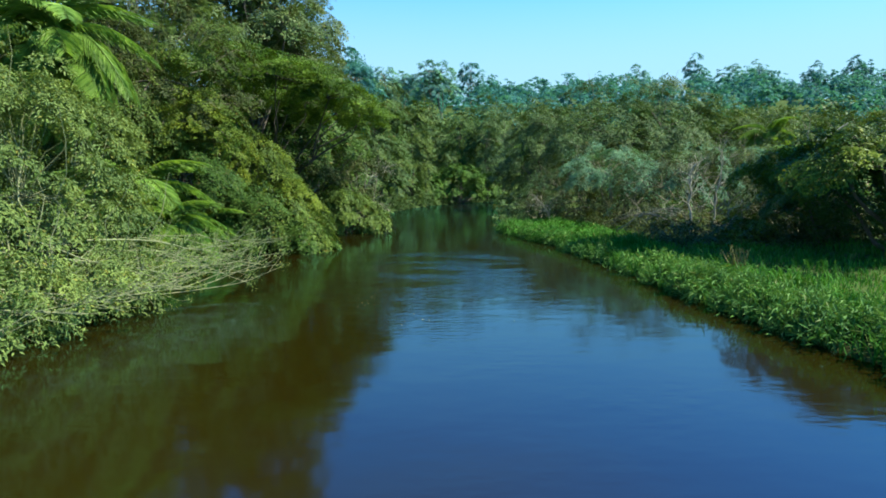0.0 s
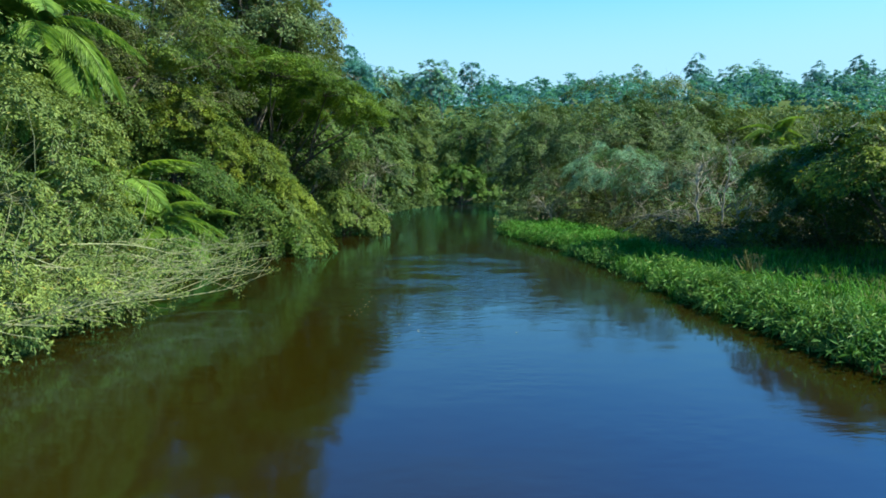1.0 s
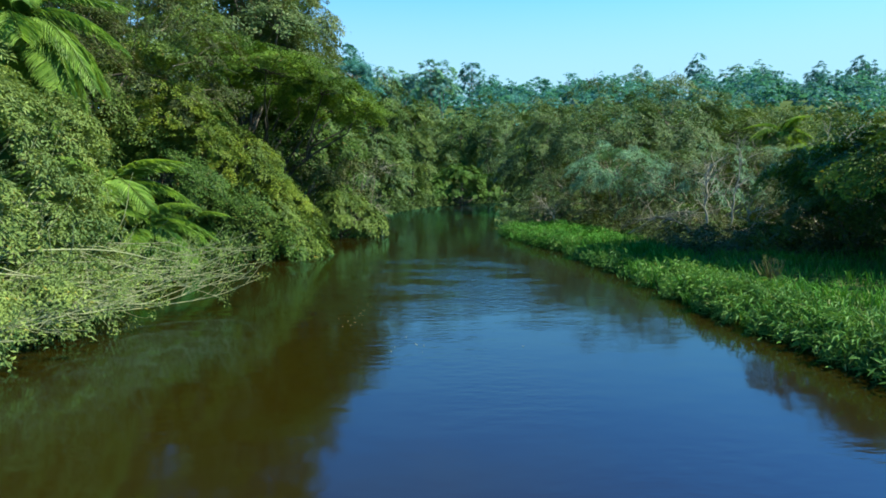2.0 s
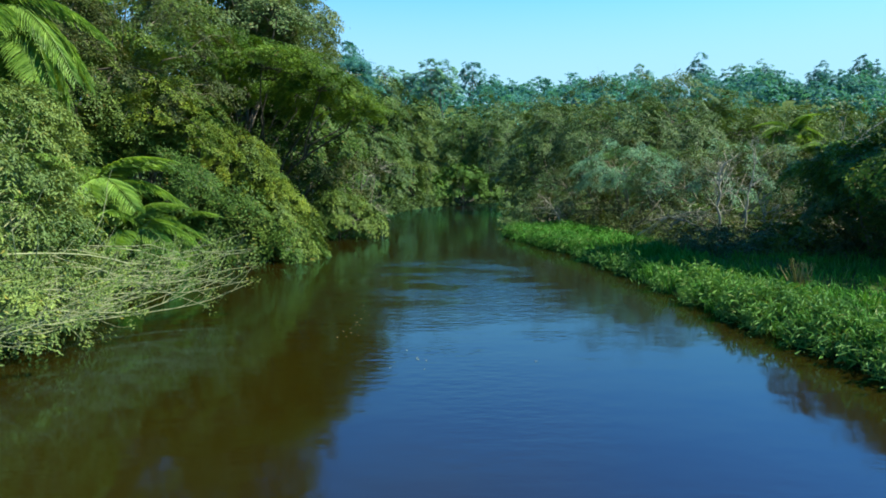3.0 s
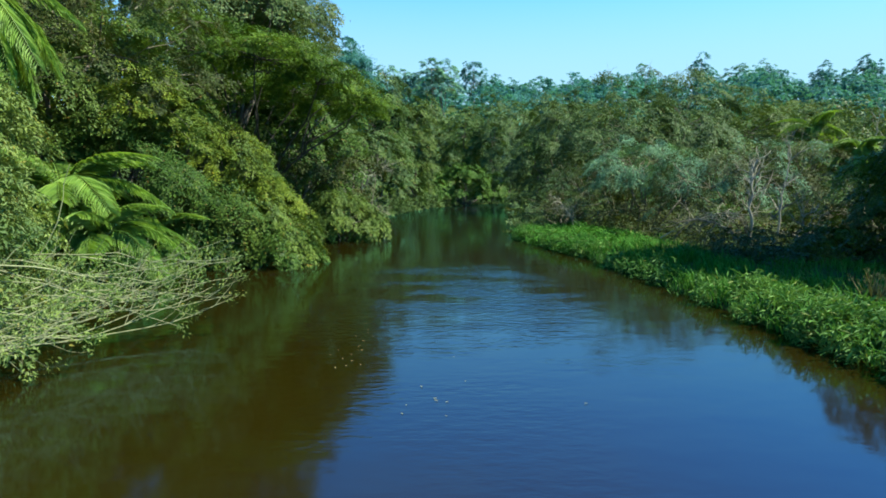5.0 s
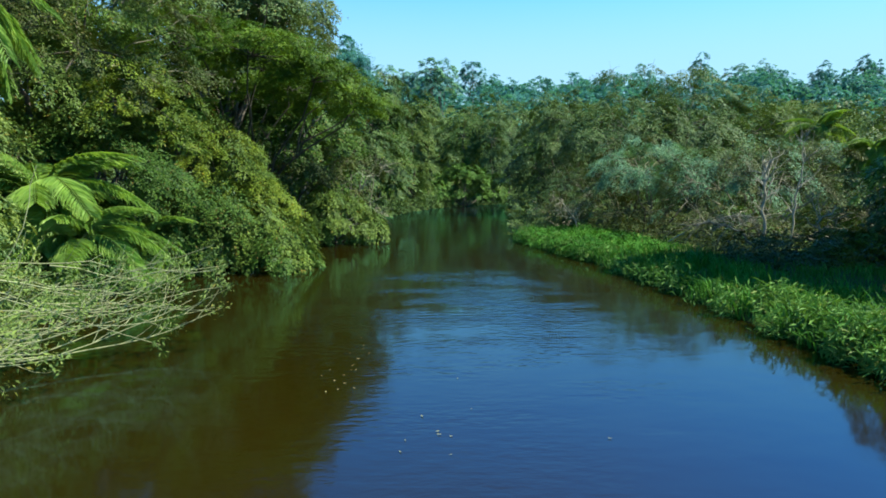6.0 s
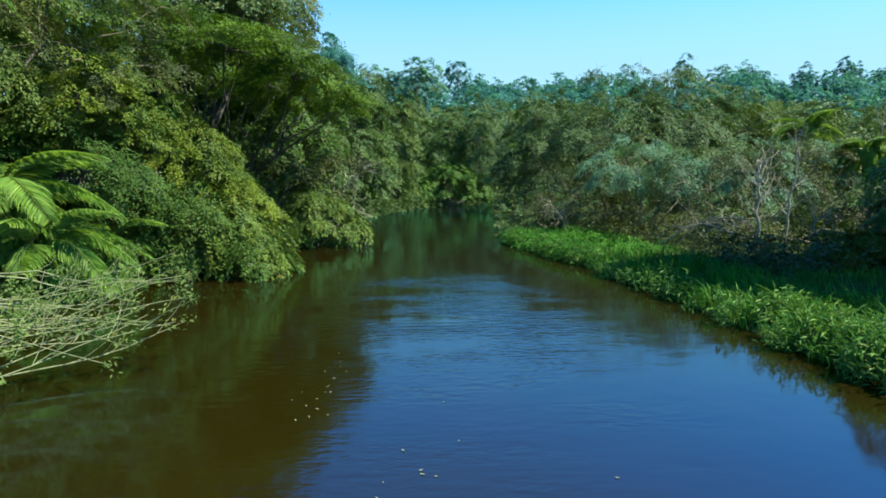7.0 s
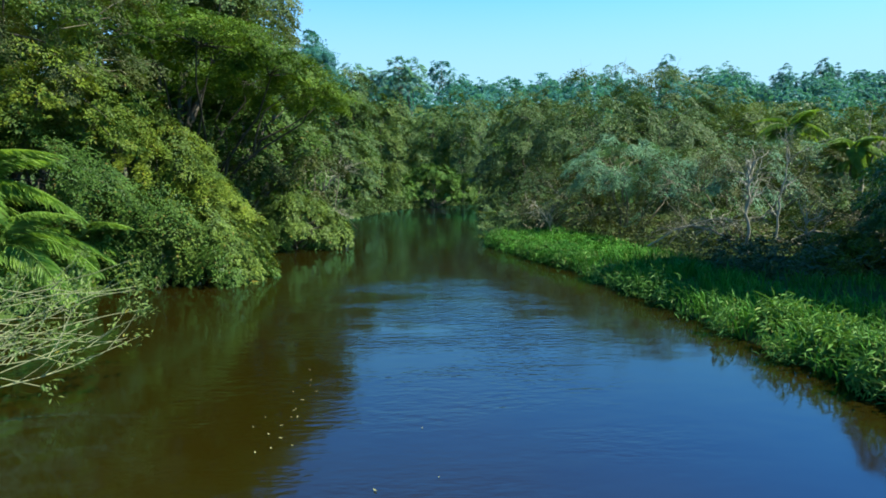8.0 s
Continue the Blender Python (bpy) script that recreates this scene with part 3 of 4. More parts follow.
# ---- right bank ----
for k, (x, y, z, r, mat) in enumerate([(21.5, 80, 15.5, 6.5, LEAF_OLIVE), (30, 84, 17.5, 7, LEAF_OLIVE), (38.5, 86, 16.5, 6.5, LEAF_FINE), (14.8, 92, 15, 5.5, LEAF_OLIVE), (49, 92, 15, 7, LEAF_FINE)]):
    tree("domed_tree", (x, y, 0.8), [(x, y, z * 0.62, r, r * 0.9, z * 0.38), (x - 2, y - 3, z * 0.35, r * 0.8, r * 0.7, z * 0.33)],
         "rounded olive-green tree in the riverside wood", "tree", 40 + k, mat, 800, 27, 1.4, 0.33, 0.45, 0.22, group="domed trees", rough=0.28, bare=20, bough=1.2)
tree("glaucous_bush", (14.5, 51, 0.5), [(13.8, 50.5, 4.7, 3.4, 2.8, 2.2), (17, 50, 4.0, 2.6, 2.5, 2.0)],
     "pale blue-green bush in the thicket", "bush", 50, LEAF_GLAUCOUS, 700, 34, 0.75, 0.17, 0.3, 0.1, BARK_PALE, stems=4, bare=50)
tree("grey_green_bush", (19.5, 45, 0.5), [(19.5, 45, 4.2, 3.6, 2.8, 2.2), (23, 46, 4.2, 3, 3, 2.4), (16, 43.5, 3.5, 3.0, 2.5, 2.7)],
     "greyish twiggy bush with bare twigs", "bush", 51, LEAF_BROWNISH, 760, 30, 0.75, 0.17, 0.35, 0.1, BARK_PALE, stems=4, bare=130, second=(LEAF_GLAUCOUS, 0.35))
tree("brown_thicket", (9.5, 56, 0.3), [(8.8, 55, 1.8, 2.6, 3, 2.0), (12, 61, 3.0, 3.6, 3.5, 3.0), (12.5, 52, 1.8, 3, 3, 2)],
     "brownish tangled thicket by the water", "bush", 52, LEAF_BROWNISH, 640, 30, 0.8, 0.2, 0.4, 0.1, BARK_PALE, stems=4, bare=140, second=(LEAF_OLIVE, 0.4))
tree("shady_tree", (20, 25.6, 0.5), [(17.1, 25.4, 4.4, 3.2, 3.2, 1.5), (22.5, 25, 5.0, 3.6, 3.4, 1.8), (17.0, 22.9, 4.3, 2.5, 2.1, 1.4), (20.4, 24.2, 2.6, 1.6, 1.7, 2.2), (18.2, 28.4, 3.8, 2.8, 2.2, 1.5)],
     "spreading dark green tree shading the bank", "tree", 53, LEAF_GREEN, 1500, 30, 0.75, 0.19, 0.45, 0.13, second=(LEAF_YELLOW, 0.5), below=-0.25)
tree("shady_tree", (20.8, 32.6, 0.5), [(20.2, 32.8, 2.6, 2.5, 2.4, 1.5), (23.2, 33.4, 2.9, 3.2, 3.2, 1.8)],
     "low dark green tree in deep shade", "tree", 55, LEAF_GREEN, 650, 38, 0.75, 0.17, 0.45, 0.1, second=(LEAF_FINE, 0.2), below=-0.6)
tree("low_bush", (16.7, 32.6, 0.5), [(16.9, 32.8, 1.1, 1.4, 1.2, 0.8), (15.8, 32.2, 0.8, 0.9, 0.9, 0.5)],
     "low yellow-green bush at the edge of the shade", "bush", 56, LEAF_YELLOW, 200, 30, 0.5, 0.16, 0.4, 0.05, stems=2)
tree("thicket_bush", (23, 38, 0.5), [(22, 38, 2.0, 3.2, 3, 1.7), (27, 40, 2.6, 3.5, 3, 2.2), (16, 40.5, 1.3, 3, 2, 1.3)],
     "dark tangled bush behind the meadow", "bush", 54, LEAF_BROWNISH, 560, 28, 0.9, 0.2, 0.4, 0.1, BARK_PALE, stems=4, bare=120, second=(LEAF_GREEN, 0.5))
for k, (x, y, z, r, mat) in enumerate([(31, 60, 8, 5, LEAF_FINE), (38, 64, 10, 5, LEAF_FINE), (46, 66, 12, 6, LEAF_FINE), (30, 50, 4.6, 4.0, LEAF_GREYISH), (44, 52, 8, 5, LEAF_FINE), (24, 64, 8, 5, LEAF_OLIVE), (18, 66, 8, 5, LEAF_BROWNISH)]):
    tree("meadow_tree", (x, y, 0.8), [(x, y, z * 0.6, r, r * 0.9, z * 0.4), (x + 2.5, y - 2, z * 0.4, r * 0.8, r * 0.8, z * 0.35)],
         "low spreading tree behind the thicket", "tree", 60 + k, mat, 420, 28, 1.2, 0.32, 0.45, 0.18, group="low trees", rough=0.28, bare=40)

# unseen trees added out of view, crowns set to block sun from the bank
for k, (x, y, z, r, rz) in enumerate([(29.8, 27.8, 21.1, 3.5, 3.2), (33.0, 31.6, 25.4, 3.3, 3.2), (38, 28, 9, 5, 6), (44, 46, 9, 5.5, 6)]):
    tree("unseen_shade_tree", (x, y, 0.8), [(x, y, z, r, r, rz), (x + 2.5, y + 0.5, z * 0.74, r * 0.6, r * 0.6, r * 0.5)],
         "unseen tall dense tree, added to shade the grassy bank", "tree", 80 + k, LEAF_GREEN, 1300, 9, 1.3, 0.9, 0.7, 0.25, group="shade trees")
for k, (x, y, r) in enumerate([(-13.5, 8, 3.2), (-14, 1, 3.4), (-13, -6, 3.0), (-17, 4, 4)]):
    tree("riverside_bush", (x, y, 0.4), [(x, y, 2.4, r, r, 2.6), (x + 1.2, y + 1, 1.3, r * 0.7, r * 0.8, 1.5)],
         "olive-green bush on the near bank", "bush", 90 + k, LEAF_WILLOW, 260, 18, 0.9, 0.3, 0.45, 0.07, TWIG, stems=3, group="near bank bushes")

# ---- twigs of the near shrub ----


def shrub_twigs(parent, seed):
    """Long pale stems arching from the shrub out over the water, with side twigs and a few leaves."""
    rng = np.random.default_rng(seed)
    base = np.array(parent.location)
    t, tips, ways = Tubes(4), [], []
    for k in range(58):
        if rng.random() < 0.7:
            y = rng.uniform(17.0, 23.6)
            reach = -7.8 + 2.7 * smooth(17, 21.5, y) - 0.9 * smooth(22.3, 24, y)
            a = np.array([rng.uniform(-13.0, -9.8), y - rng.uniform(1.0, 4.5), rng.uniform(0.5, 2.6)])
            b = np.array([reach - abs(rng.normal()) * 1.2, y, rng.uniform(0.15, 0.9)])
        else:
            y = rng.uniform(10.5, 17.5)
            a = np.array([rng.uniform(-13.5, -10.5), y - rng.uniform(0.5, 3.0), rng.uniform(0.5, 2.2)])
            b = np.array([-8.4 + 1.6 * smooth(12.5, 14.5, y) - abs(rng.normal()) * 0.9, y, rng.uniform(0.1, 1.0)])
        line = bent(a, b, rng, rng.uniform(-0.10, 0.05), 0.016, 11)
        q = np.linspace(0, 1, 11)
        line[:, 2] += np.linalg.norm(b - a) * (0.16 * np.clip(q - 0.5, 0, 1) ** 1.5 * rng.uniform(0, 4))
        line[:, 2] = np.maximum(line[:, 2], 0.06)
        t.add(line - base, np.linspace(rng.uniform(0.013, 0.027), 0.006, 11))
        for j in rng.integers(3, 10, 6):
            way = unit(unit(line[j] - line[j - 1]) * 0.7 + rng.normal(size=3) * 0.35 + np.array([0, 0, rng.uniform(0.0, 0.9)]))
            end = line[j] + way * rng.uniform(0.35, 1.2)
            end[2] = max(end[2], 0.05)
            t.add(bent(line[j], end, rng, rng.uniform(0.0, 0.1), 0.05, 5) - base, np.linspace(0.009, 0.004, 5))
            if rng.random() < 0.8:
                tips.append(end)
                ways.append(way)
            if rng.random() < 0.35:
                tips.append((end + line[j]) / 2)
                ways.append(way)
        tips.append(line[-1])
        ways.append(unit(line[-1] - line[-2]))
    tagged(part("twig_fringe", t.mesh("twig_fringe", TWIG), parent, "bare pale arching twigs"), kind="stuff")
    tips, ways = np.array(tips), np.array(ways)
    pick = rng.random(len(tips)) < 0.75
    n = 20
    p = np.repeat(tips[pick], n, 0) + rng.normal(size=(pick.sum() * n, 3)) * 0.10
    axis = unit(np.repeat(ways[pick], n, 0) + rng.normal(size=p.shape) * 0.8)
    ln = rng.uniform(0.06, 0.14, len(p))
    v, f = leaves_arrays(p - base, axis, unit(np.array([0.3, 0, 1]) + rng.normal(size=p.shape) * 0.5), ln, ln * 0.4)
    tagged(part("twig_foliage", mesh_from("twig_foliage", v, f, 3, LEAF_WILLOW), parent), kind="stuff")
    # tall whips standing out of the foliage
    for k in range(20):
        t = Tubes(4)
        a = np.array([rng.uniform(-14, -9.5), rng.uniform(13, 21), rng.uniform(0.3, 2)])
        b = a + np.array([rng.uniform(0.2, 2.2), rng.uniform(-1.5, 1.0), rng.uniform(1.2, 4.0)])
        t.add(bent(a, b, rng, 0.03, 0.07, 7) - base, np.linspace(0.019, 0.006, 7))
        part("whip", t.mesh("whip", TWIG), parent, "thin bare pale stem")


shrub_twigs(bpy.data.objects["riverside_shrub"], 105)

# ---- palms ----


def frond_mesh(name, length, droop, leaflet, seed, pairs=66):
    """One palm frond along +x from the origin: an arched midrib with drooping leaflets."""
    rng = np.random.default_rng(seed)
    s = np.linspace(0, 1, 14)
    mid = np.stack([length * s * (1 - 0.18 * droop * s), 0 * s, length * (0.42 * s - (0.42 + 0.55 * droop) * s ** 2.2)], 1)
    t = Tubes(4)
    t.add(mid, np.linspace(0.035, 0.006, 14))
    rib_v, rib_f = np.concatenate(t.v), np.concatenate(t.f).reshape(-1, 4)
    rib_f = np.concatenate([rib_f[:, [0, 1, 2]], rib_f[:, [0, 2, 3]]]).ravel()
    q = np.repeat(np.linspace(0.14, 0.99, pairs), 2)
    side = np.tile([1.0, -1.0], pairs)
    p = np.stack([np.interp(q, s, mid[:, k]) for k in range(3)], 1)
    way = unit(np.stack([np.interp(q, s, np.gradient(mid[:, k])) for k in range(3)], 1))
    axis = unit(way * 0.55 + np.stack([0 * q, side, -0.35 - 0.25 * rng.random(len(q))], 1))
    ln = leaflet * np.sin(np.pi * (0.15 + 0.8 * q)) ** 0.6 * rng.uniform(0.85, 1.1, len(q))
    a = leaves_arrays(p, axis, unit(np.array([0, 0, 1]) + 0.15 * rng.normal(size=p.shape)), ln, 0.075)
    b_axis = unit(axis + np.array([0, 0, -0.55]))
    b = leaves_arrays(p + axis * ln[:, None] * 0.55, b_axis, unit(np.array([0, 0, 1]) + 0.15 * rng.normal(size=p.shape)), ln * 0.6, 0.065)
    v = np.concatenate([rib_v, a[0], b[0]])
    f = np.concatenate([rib_f, a[1] + len(rib_v), b[1] + len(rib_v) + len(a[0])])
    return mesh_from(name, v, f, 3, LEAF_PALM, False)


def palm(base, height, length, fronds, label, seed, lean_to=(0.0, 0.0), skirt=0):
    rng = np.random.default_rng(seed)
    top = thing("palm", base, label, "palm")
    t = Tubes(8)
    lean = np.array([lean_to[0], lean_to[1], height])
    line = bent((0, 0, -0.3), lean, rng, 0, 0.01, 12)
    t.add(line, np.linspace(0.17, 0.12, 12) * (1 + 0.06 * (np.arange(12) % 2)))
    part("trunk", t.mesh("palm_trunk", BARK), top)
    shapes = [frond_mesh("palm_frond", length * f, d, 0.27 * length, seed * 10 + k) for k, (f, d) in enumerate([(1.0, 0.9), (0.92, 1.3), (0.85, 0.45), (1.05, 1.1)])]
    for k in range(fronds):
        fr = part("frond", shapes[k % 4], top)
        turn = k * 137.5 + rng.uniform(-12, 12)
        tilt = -55 + 95 * k / fronds + rng.uniform(-10, 10)
        fr.matrix_local = pose(*lean, 0, 0, turn) @ pose(0, 0, 0, rng.uniform(-15, 15), tilt, 0)
    for k in range(skirt):
        fr = part("frond", shapes[k % 4], top)
        fr.matrix_local = pose(*lean, 0, 0, -70 + 130 * k / skirt + rng.uniform(-10, 10)) @ pose(0, 0, 0, rng.uniform(-15, 15), rng.uniform(38, 62), 0)
    return top


palm((-19.6, 25.6, 1.2), 8.9, 4.4, 30, "tall feathery palm leaning behind the shrub", 201, (3.4, 0.3), 7)
palm((-15.2, 30.4, 0.7), 2.7, 4.2, 24, "short glossy palm with drooping fronds", 202)
palm((-13.0, 33.3, 0.4), 1.2, 2.7, 14, "young palm low on the bank", 203)
palm((-13.4, 29.8, 0.4), 1.4, 3.3, 16, "low arching palm behind the shrub", 208)
palm((-16.2, 45.0, 1.0), 7.2, 2.6, 14, "palm rising out of the bushes", 204)
palm((35.0, 66.0, 1.2), 7.6, 3.6, 16, "palm among low trees", 205)
palm((26.3, 45.6, 0.9), 4.9, 2.3, 16, "pale young palm in the thicket", 206)
palm((14.5, 104.0, 1.0), 8.5, 3.6, 14, "dark palm in the wood by the bend", 207)

# ---- dead wood ----


def dead_wood(name, base, trunk_line, radius, label, seed, branches=12, spread=0.6, mat=None, twig=1.2, category="dead tree"):
    """A leafless trunk with forking bare branches; the line is relative to the base."""
    rng = np.random.default_rng(seed)
    top = thing(name, base, label, category)
    line = np.array(trunk_line, float)
    s = np.linspace(0, 1, len(line))
    fine = np.stack([np.interp(np.linspace(0, 1, 14), s, line[:, k]) for k in range(3)], 1)
    fine[1:-1] += rng.normal(size=(12, 3)) * radius * 0.5
    t = Tubes(7)
    t.add(fine, np.linspace(radius, radius * 0.35, 14))
    part("trunk", t.mesh(name + "_trunk", mat or DEADWOOD), top)
    for k in range(branches):
        t = Tubes(5)
        j = rng.integers(4, 14)
        way = unit(fine[j] - fine[j - 1]) + rng.normal(size=3) * spread
        end = fine[j] + unit(way) * twig * rng.uniform(0.6, 1.4)
        br = bent(fine[j], end, rng, -0.08, 0.1, 6)
        t.add(br, np.linspace(radius * 0.4, radius * 0.12, 6))
        for m in range(4):
            q = br[rng.integers(2, 6)]
            e2 = q + unit(unit(end - fine[j]) + rng.normal(size=3) * 0.7) * twig * rng.uniform(0.25, 0.7)
            t.add(bent(q, e2, rng, -0.05, 0.1, 4), np.linspace(radius * 0.16, radius * 0.05, 4))
        part("branch", t.mesh("dead_branch", mat or DEADWOOD), top)
    return top


dead_wood("dead_tree", (15.9, 38.2, 0.4), [(0, 0, -0.2), (0.1, 0, 1.8), (-0.05, 0, 3.4), (0.3, 0.1, 4.6)], 0.09, "grey leafless dead tree trunk in the thicket", 301, 14)
dead_wood("dead_tree", (17.6, 38.8, 0.4), [(0, 0, -0.2), (0.2, 0, 2.5), (0.6, 0, 4.8)], 0.07, "thin grey dead tree in the thicket", 302, 10)
dead_wood("dead_tree", (27.0, 46.0, 0.8), [(0, 0, -0.2), (0.2, 0, 3), (1.0, 0, 5.4), (3.6, 0, 7.3)], 0.14, "leaning pale bare trunk above the bushes", 303, 5, 0.4)
dead_wood("dead_tree", (27.4, 46.6, 0.8), [(0, 0, -0.2), (0.2, 0, 4), (0.7, 0, 7.2)], 0.06, "thin pale bare pole in the thicket", 304, 4, 0.4)
dead_wood("fallen_branch", (12.2, 41, 0.7), [(0, 0, 0), (1.2, -1.0, 1.0), (2.6, -2.0, 1.5), (4.2, -2.6, 1.4)], 0.045, "grey fallen branch tangled in the thicket", 305, 18, 0.8, category="branch")
dead_wood("fallen_branch", (15.0, 37, 0.7), [(0, 0, 0), (-1.0, -0.2, 0.9), (-2.2, 0, 1.3), (-3.2, 0.2, 1.1)], 0.06, "brown broken branch hanging in the thicket", 306, 18, 0.8, BARK_PALE, category="branch")
dead_wood("fallen_branch", (9.3, 50, 0.4), [(0, 0, 0), (-0.5, -0.2, 1.2), (-1.3, -0.4, 2.2)], 0.05, "thin grey dead branch by the water", 307, 14, 0.7, category="branch")
dead_wood("fallen_branch", (18.5, 37.0, 0.6), [(0, 0, 0), (-0.8, -0.6, 0.8), (-1.2, -1.0, 1.6)], 0.08, "pale broken stump at the meadow edge", 308, 6, 0.7, category="branch")
dead_wood("dead_tree", (-10.0, 67, 0.4), [(0, 0, 0), (0.9, -0.5, 1.9), (2.0, -1.0, 3.6), (3.8, -1.4, 5.2)], 0.075, "pale bare dead tree leaning over the water", 309, 12, 0.8, twig=2.2)
dead_wood("dead_tree", (-9.4, 64, 0.3), [(0, 0, 0), (1.6, -0.4, 1.3), (3.4, -0.8, 1.7)], 0.075, "pale fallen dead tree at the waterside", 310, 10, 0.8, twig=1.7)
dead_wood("fallen_branch", (-8.6, 47.6, 0.9), [(0, 0, 0), (1.3, -0.2, 0.35), (2.6, -0.3, 0.5)], 0.05, "pale bare branch reaching over the water", 311, 5, 0.5, BARK_PALE, category="branch")
dead_wood("fallen_branch", (-12.4, 36.0, 0.1), [(0, 0, 0), (1.0, -0.8, 0.25), (2.2, -1.2, 0.4)], 0.04, "bare branch at the foot of the bank", 312, 10, 0.7, BARK_PALE, category="branch")

for k, (x, y, h, lx) in enumerate([(-10.2, 72, 6.5, 0.5), (-9.6, 72.5, 7.5, 1.3), (-10.8, 73, 7.0, -0.6), (-8.6, 76, 6.0, 0.9), (14.5, 101, 11, 0.2)]):
    dead_wood("bare_sapling", (x, y, 0.5), [(0, 0, -0.3), (lx * 0.4, 0, h * 0.5), (lx, 0, h)], 0.08, "slender pale bare stem among the bank bushes", 330 + k, 6, 0.5, BARK_PALE, twig=1.4, category="sapling")

# ---- woods, undergrowth and grass ----


def woods(name, places, seed, mats_share, label, leaf_at, per, crest=False):
    """Far trees that nobody could count, as one mesh of trunks' crowns: places of (x, y, height, radius)."""
    rng = np.random.default_rng(seed)
    vs, fs, n = [], [], 0
    over = np.zeros(140)
    for x, y, h, r in sorted(places, key=lambda q: q[1]):
        z = float(ground_z(x, y))
        near = math.hypot(x, y)
        leaf = leaf_at(near)
        if crest and ((z + h - 3.8) / y < 0.135 or x < -0.2 * y):
            continue
        seen = True
        if crest:
            span = slice(int(max((x - r) / y, -0.3) * 100 + 30), int(min((x + r) / y, 0.98) * 100 + 31))
            seen = bool((z + h) / y > over[span].min())
            over[span] = np.maximum(over[span], (z + 0.72 * h) / y)
        blobs = [(x, y, z + h * 0.42, r * 1.2, r * 1.2, h * 0.54)] if crest else [(x, y, z + h * 0.66, r, r, h * 0.34), (x + rng.normal() * r * 0.4, y + rng.normal() * r * 0.4, z + h * 0.36, r * 0.95, r * 0.95, h * 0.36)]
        p, o = tuft_points(blobs, (54 if seen else 9) if crest else 26, rng, 0.2 if crest else 0.3)
        v, f = tuft_leaves(p, o, per, r * (0.27 if crest else 0.5), leaf, 0.8, rng, 0.1, 6)
        vs.append(v)
        fs.append(f + n)
        n += len(v)
    ob = new(name, mesh_from(name, np.concatenate(vs), np.concatenate(fs), 3, mats_share))
    return tagged(ob, label, "woods", kind="stuff")


rng = np.random.default_rng(7)
left, hill_a, hill_b = [], [], []
for k in range(150):
    y = rng.uniform(8, 150)
    x = -rng.uniform(19, 48)
    left.append((x, y, rng.uniform(8, 13) + 12 * math.exp(-((y - 62) / 22) ** 2), rng.uniform(2.8, 4.4)))
for k in range(36):
    left.append((-rng.uniform(20, 46), rng.uniform(68, 100), rng.uniform(24, 31), rng.uniform(3.5, 4.8)))
for k in range(60):
    x, y = rng.uniform(-26, -11), rng.uniform(60, 100)
    if from_water(x, y) > 3.5 and (x < -17 or y > 84):
        left.append((x, y, rng.uniform(10, 15), rng.uniform(2.6, 3.8)))
for k in range(380):
    y = 150 + 300 * rng.random() ** 0.6
    x = rng.uniform(-0.35, 0.86) * y
    if from_water(x, y) < 8:
        continue
    (hill_b if y > 225 + rng.normal() * 20 else hill_a).append((x, y, rng.uniform(11, 18) * (0.8 if y < 200 else 1.0), rng.uniform(4, 7)))
for k in range(120):
    x, y = rng.uniform(26, 110), rng.uniform(40, 125)
    if x > 0.72 * y - 6 + 20 or y > 95:
        hill_a.append((x, y, rng.uniform(7, 13), rng.uniform(3.5, 5)))
for k in range(130):
    y = rng.uniform(120, 235)
    x = rng.uniform(-0.25, 0.8) * y
    if from_water(x, y) > 9 and y + 0.1 * x > 142:
        hill_a.append((x, y, rng.uniform(10, 15), rng.uniform(4.5, 7)))
for k in range(90):
    x, y = rng.uniform(60, 190), rng.uniform(110, 240)
    if 0.42 < x / y < 0.85:
        hill_a.append((x, y, rng.uniform(12, 17), rng.uniform(4.5, 7)))
for k in range(50):
    x, y = rng.uniform(30, 95), rng.uniform(96, 140)
    if from_water(x, y) > 5:
        hill_a.append((x, y, rng.uniform(11, 15), rng.uniform(4.5, 6)))
woods("left_woods", left, 401, LEAF_GREEN, "dense green woods behind the bank", lambda d: 0.5 + 0.0046 * d, 8)
woods("hill_woods", hill_a, 402, LEAF_OLIVE, "green woods on the lower hillside", lambda d: 0.36 + 0.0045 * d, 9)
woods("far_woods", hill_b, 403, LEAF_HAZE_BLUE, "far woods along the hilltop, leaves coloured blue for haze", lambda d: 0.3 + 0.0028 * d, 12, True)

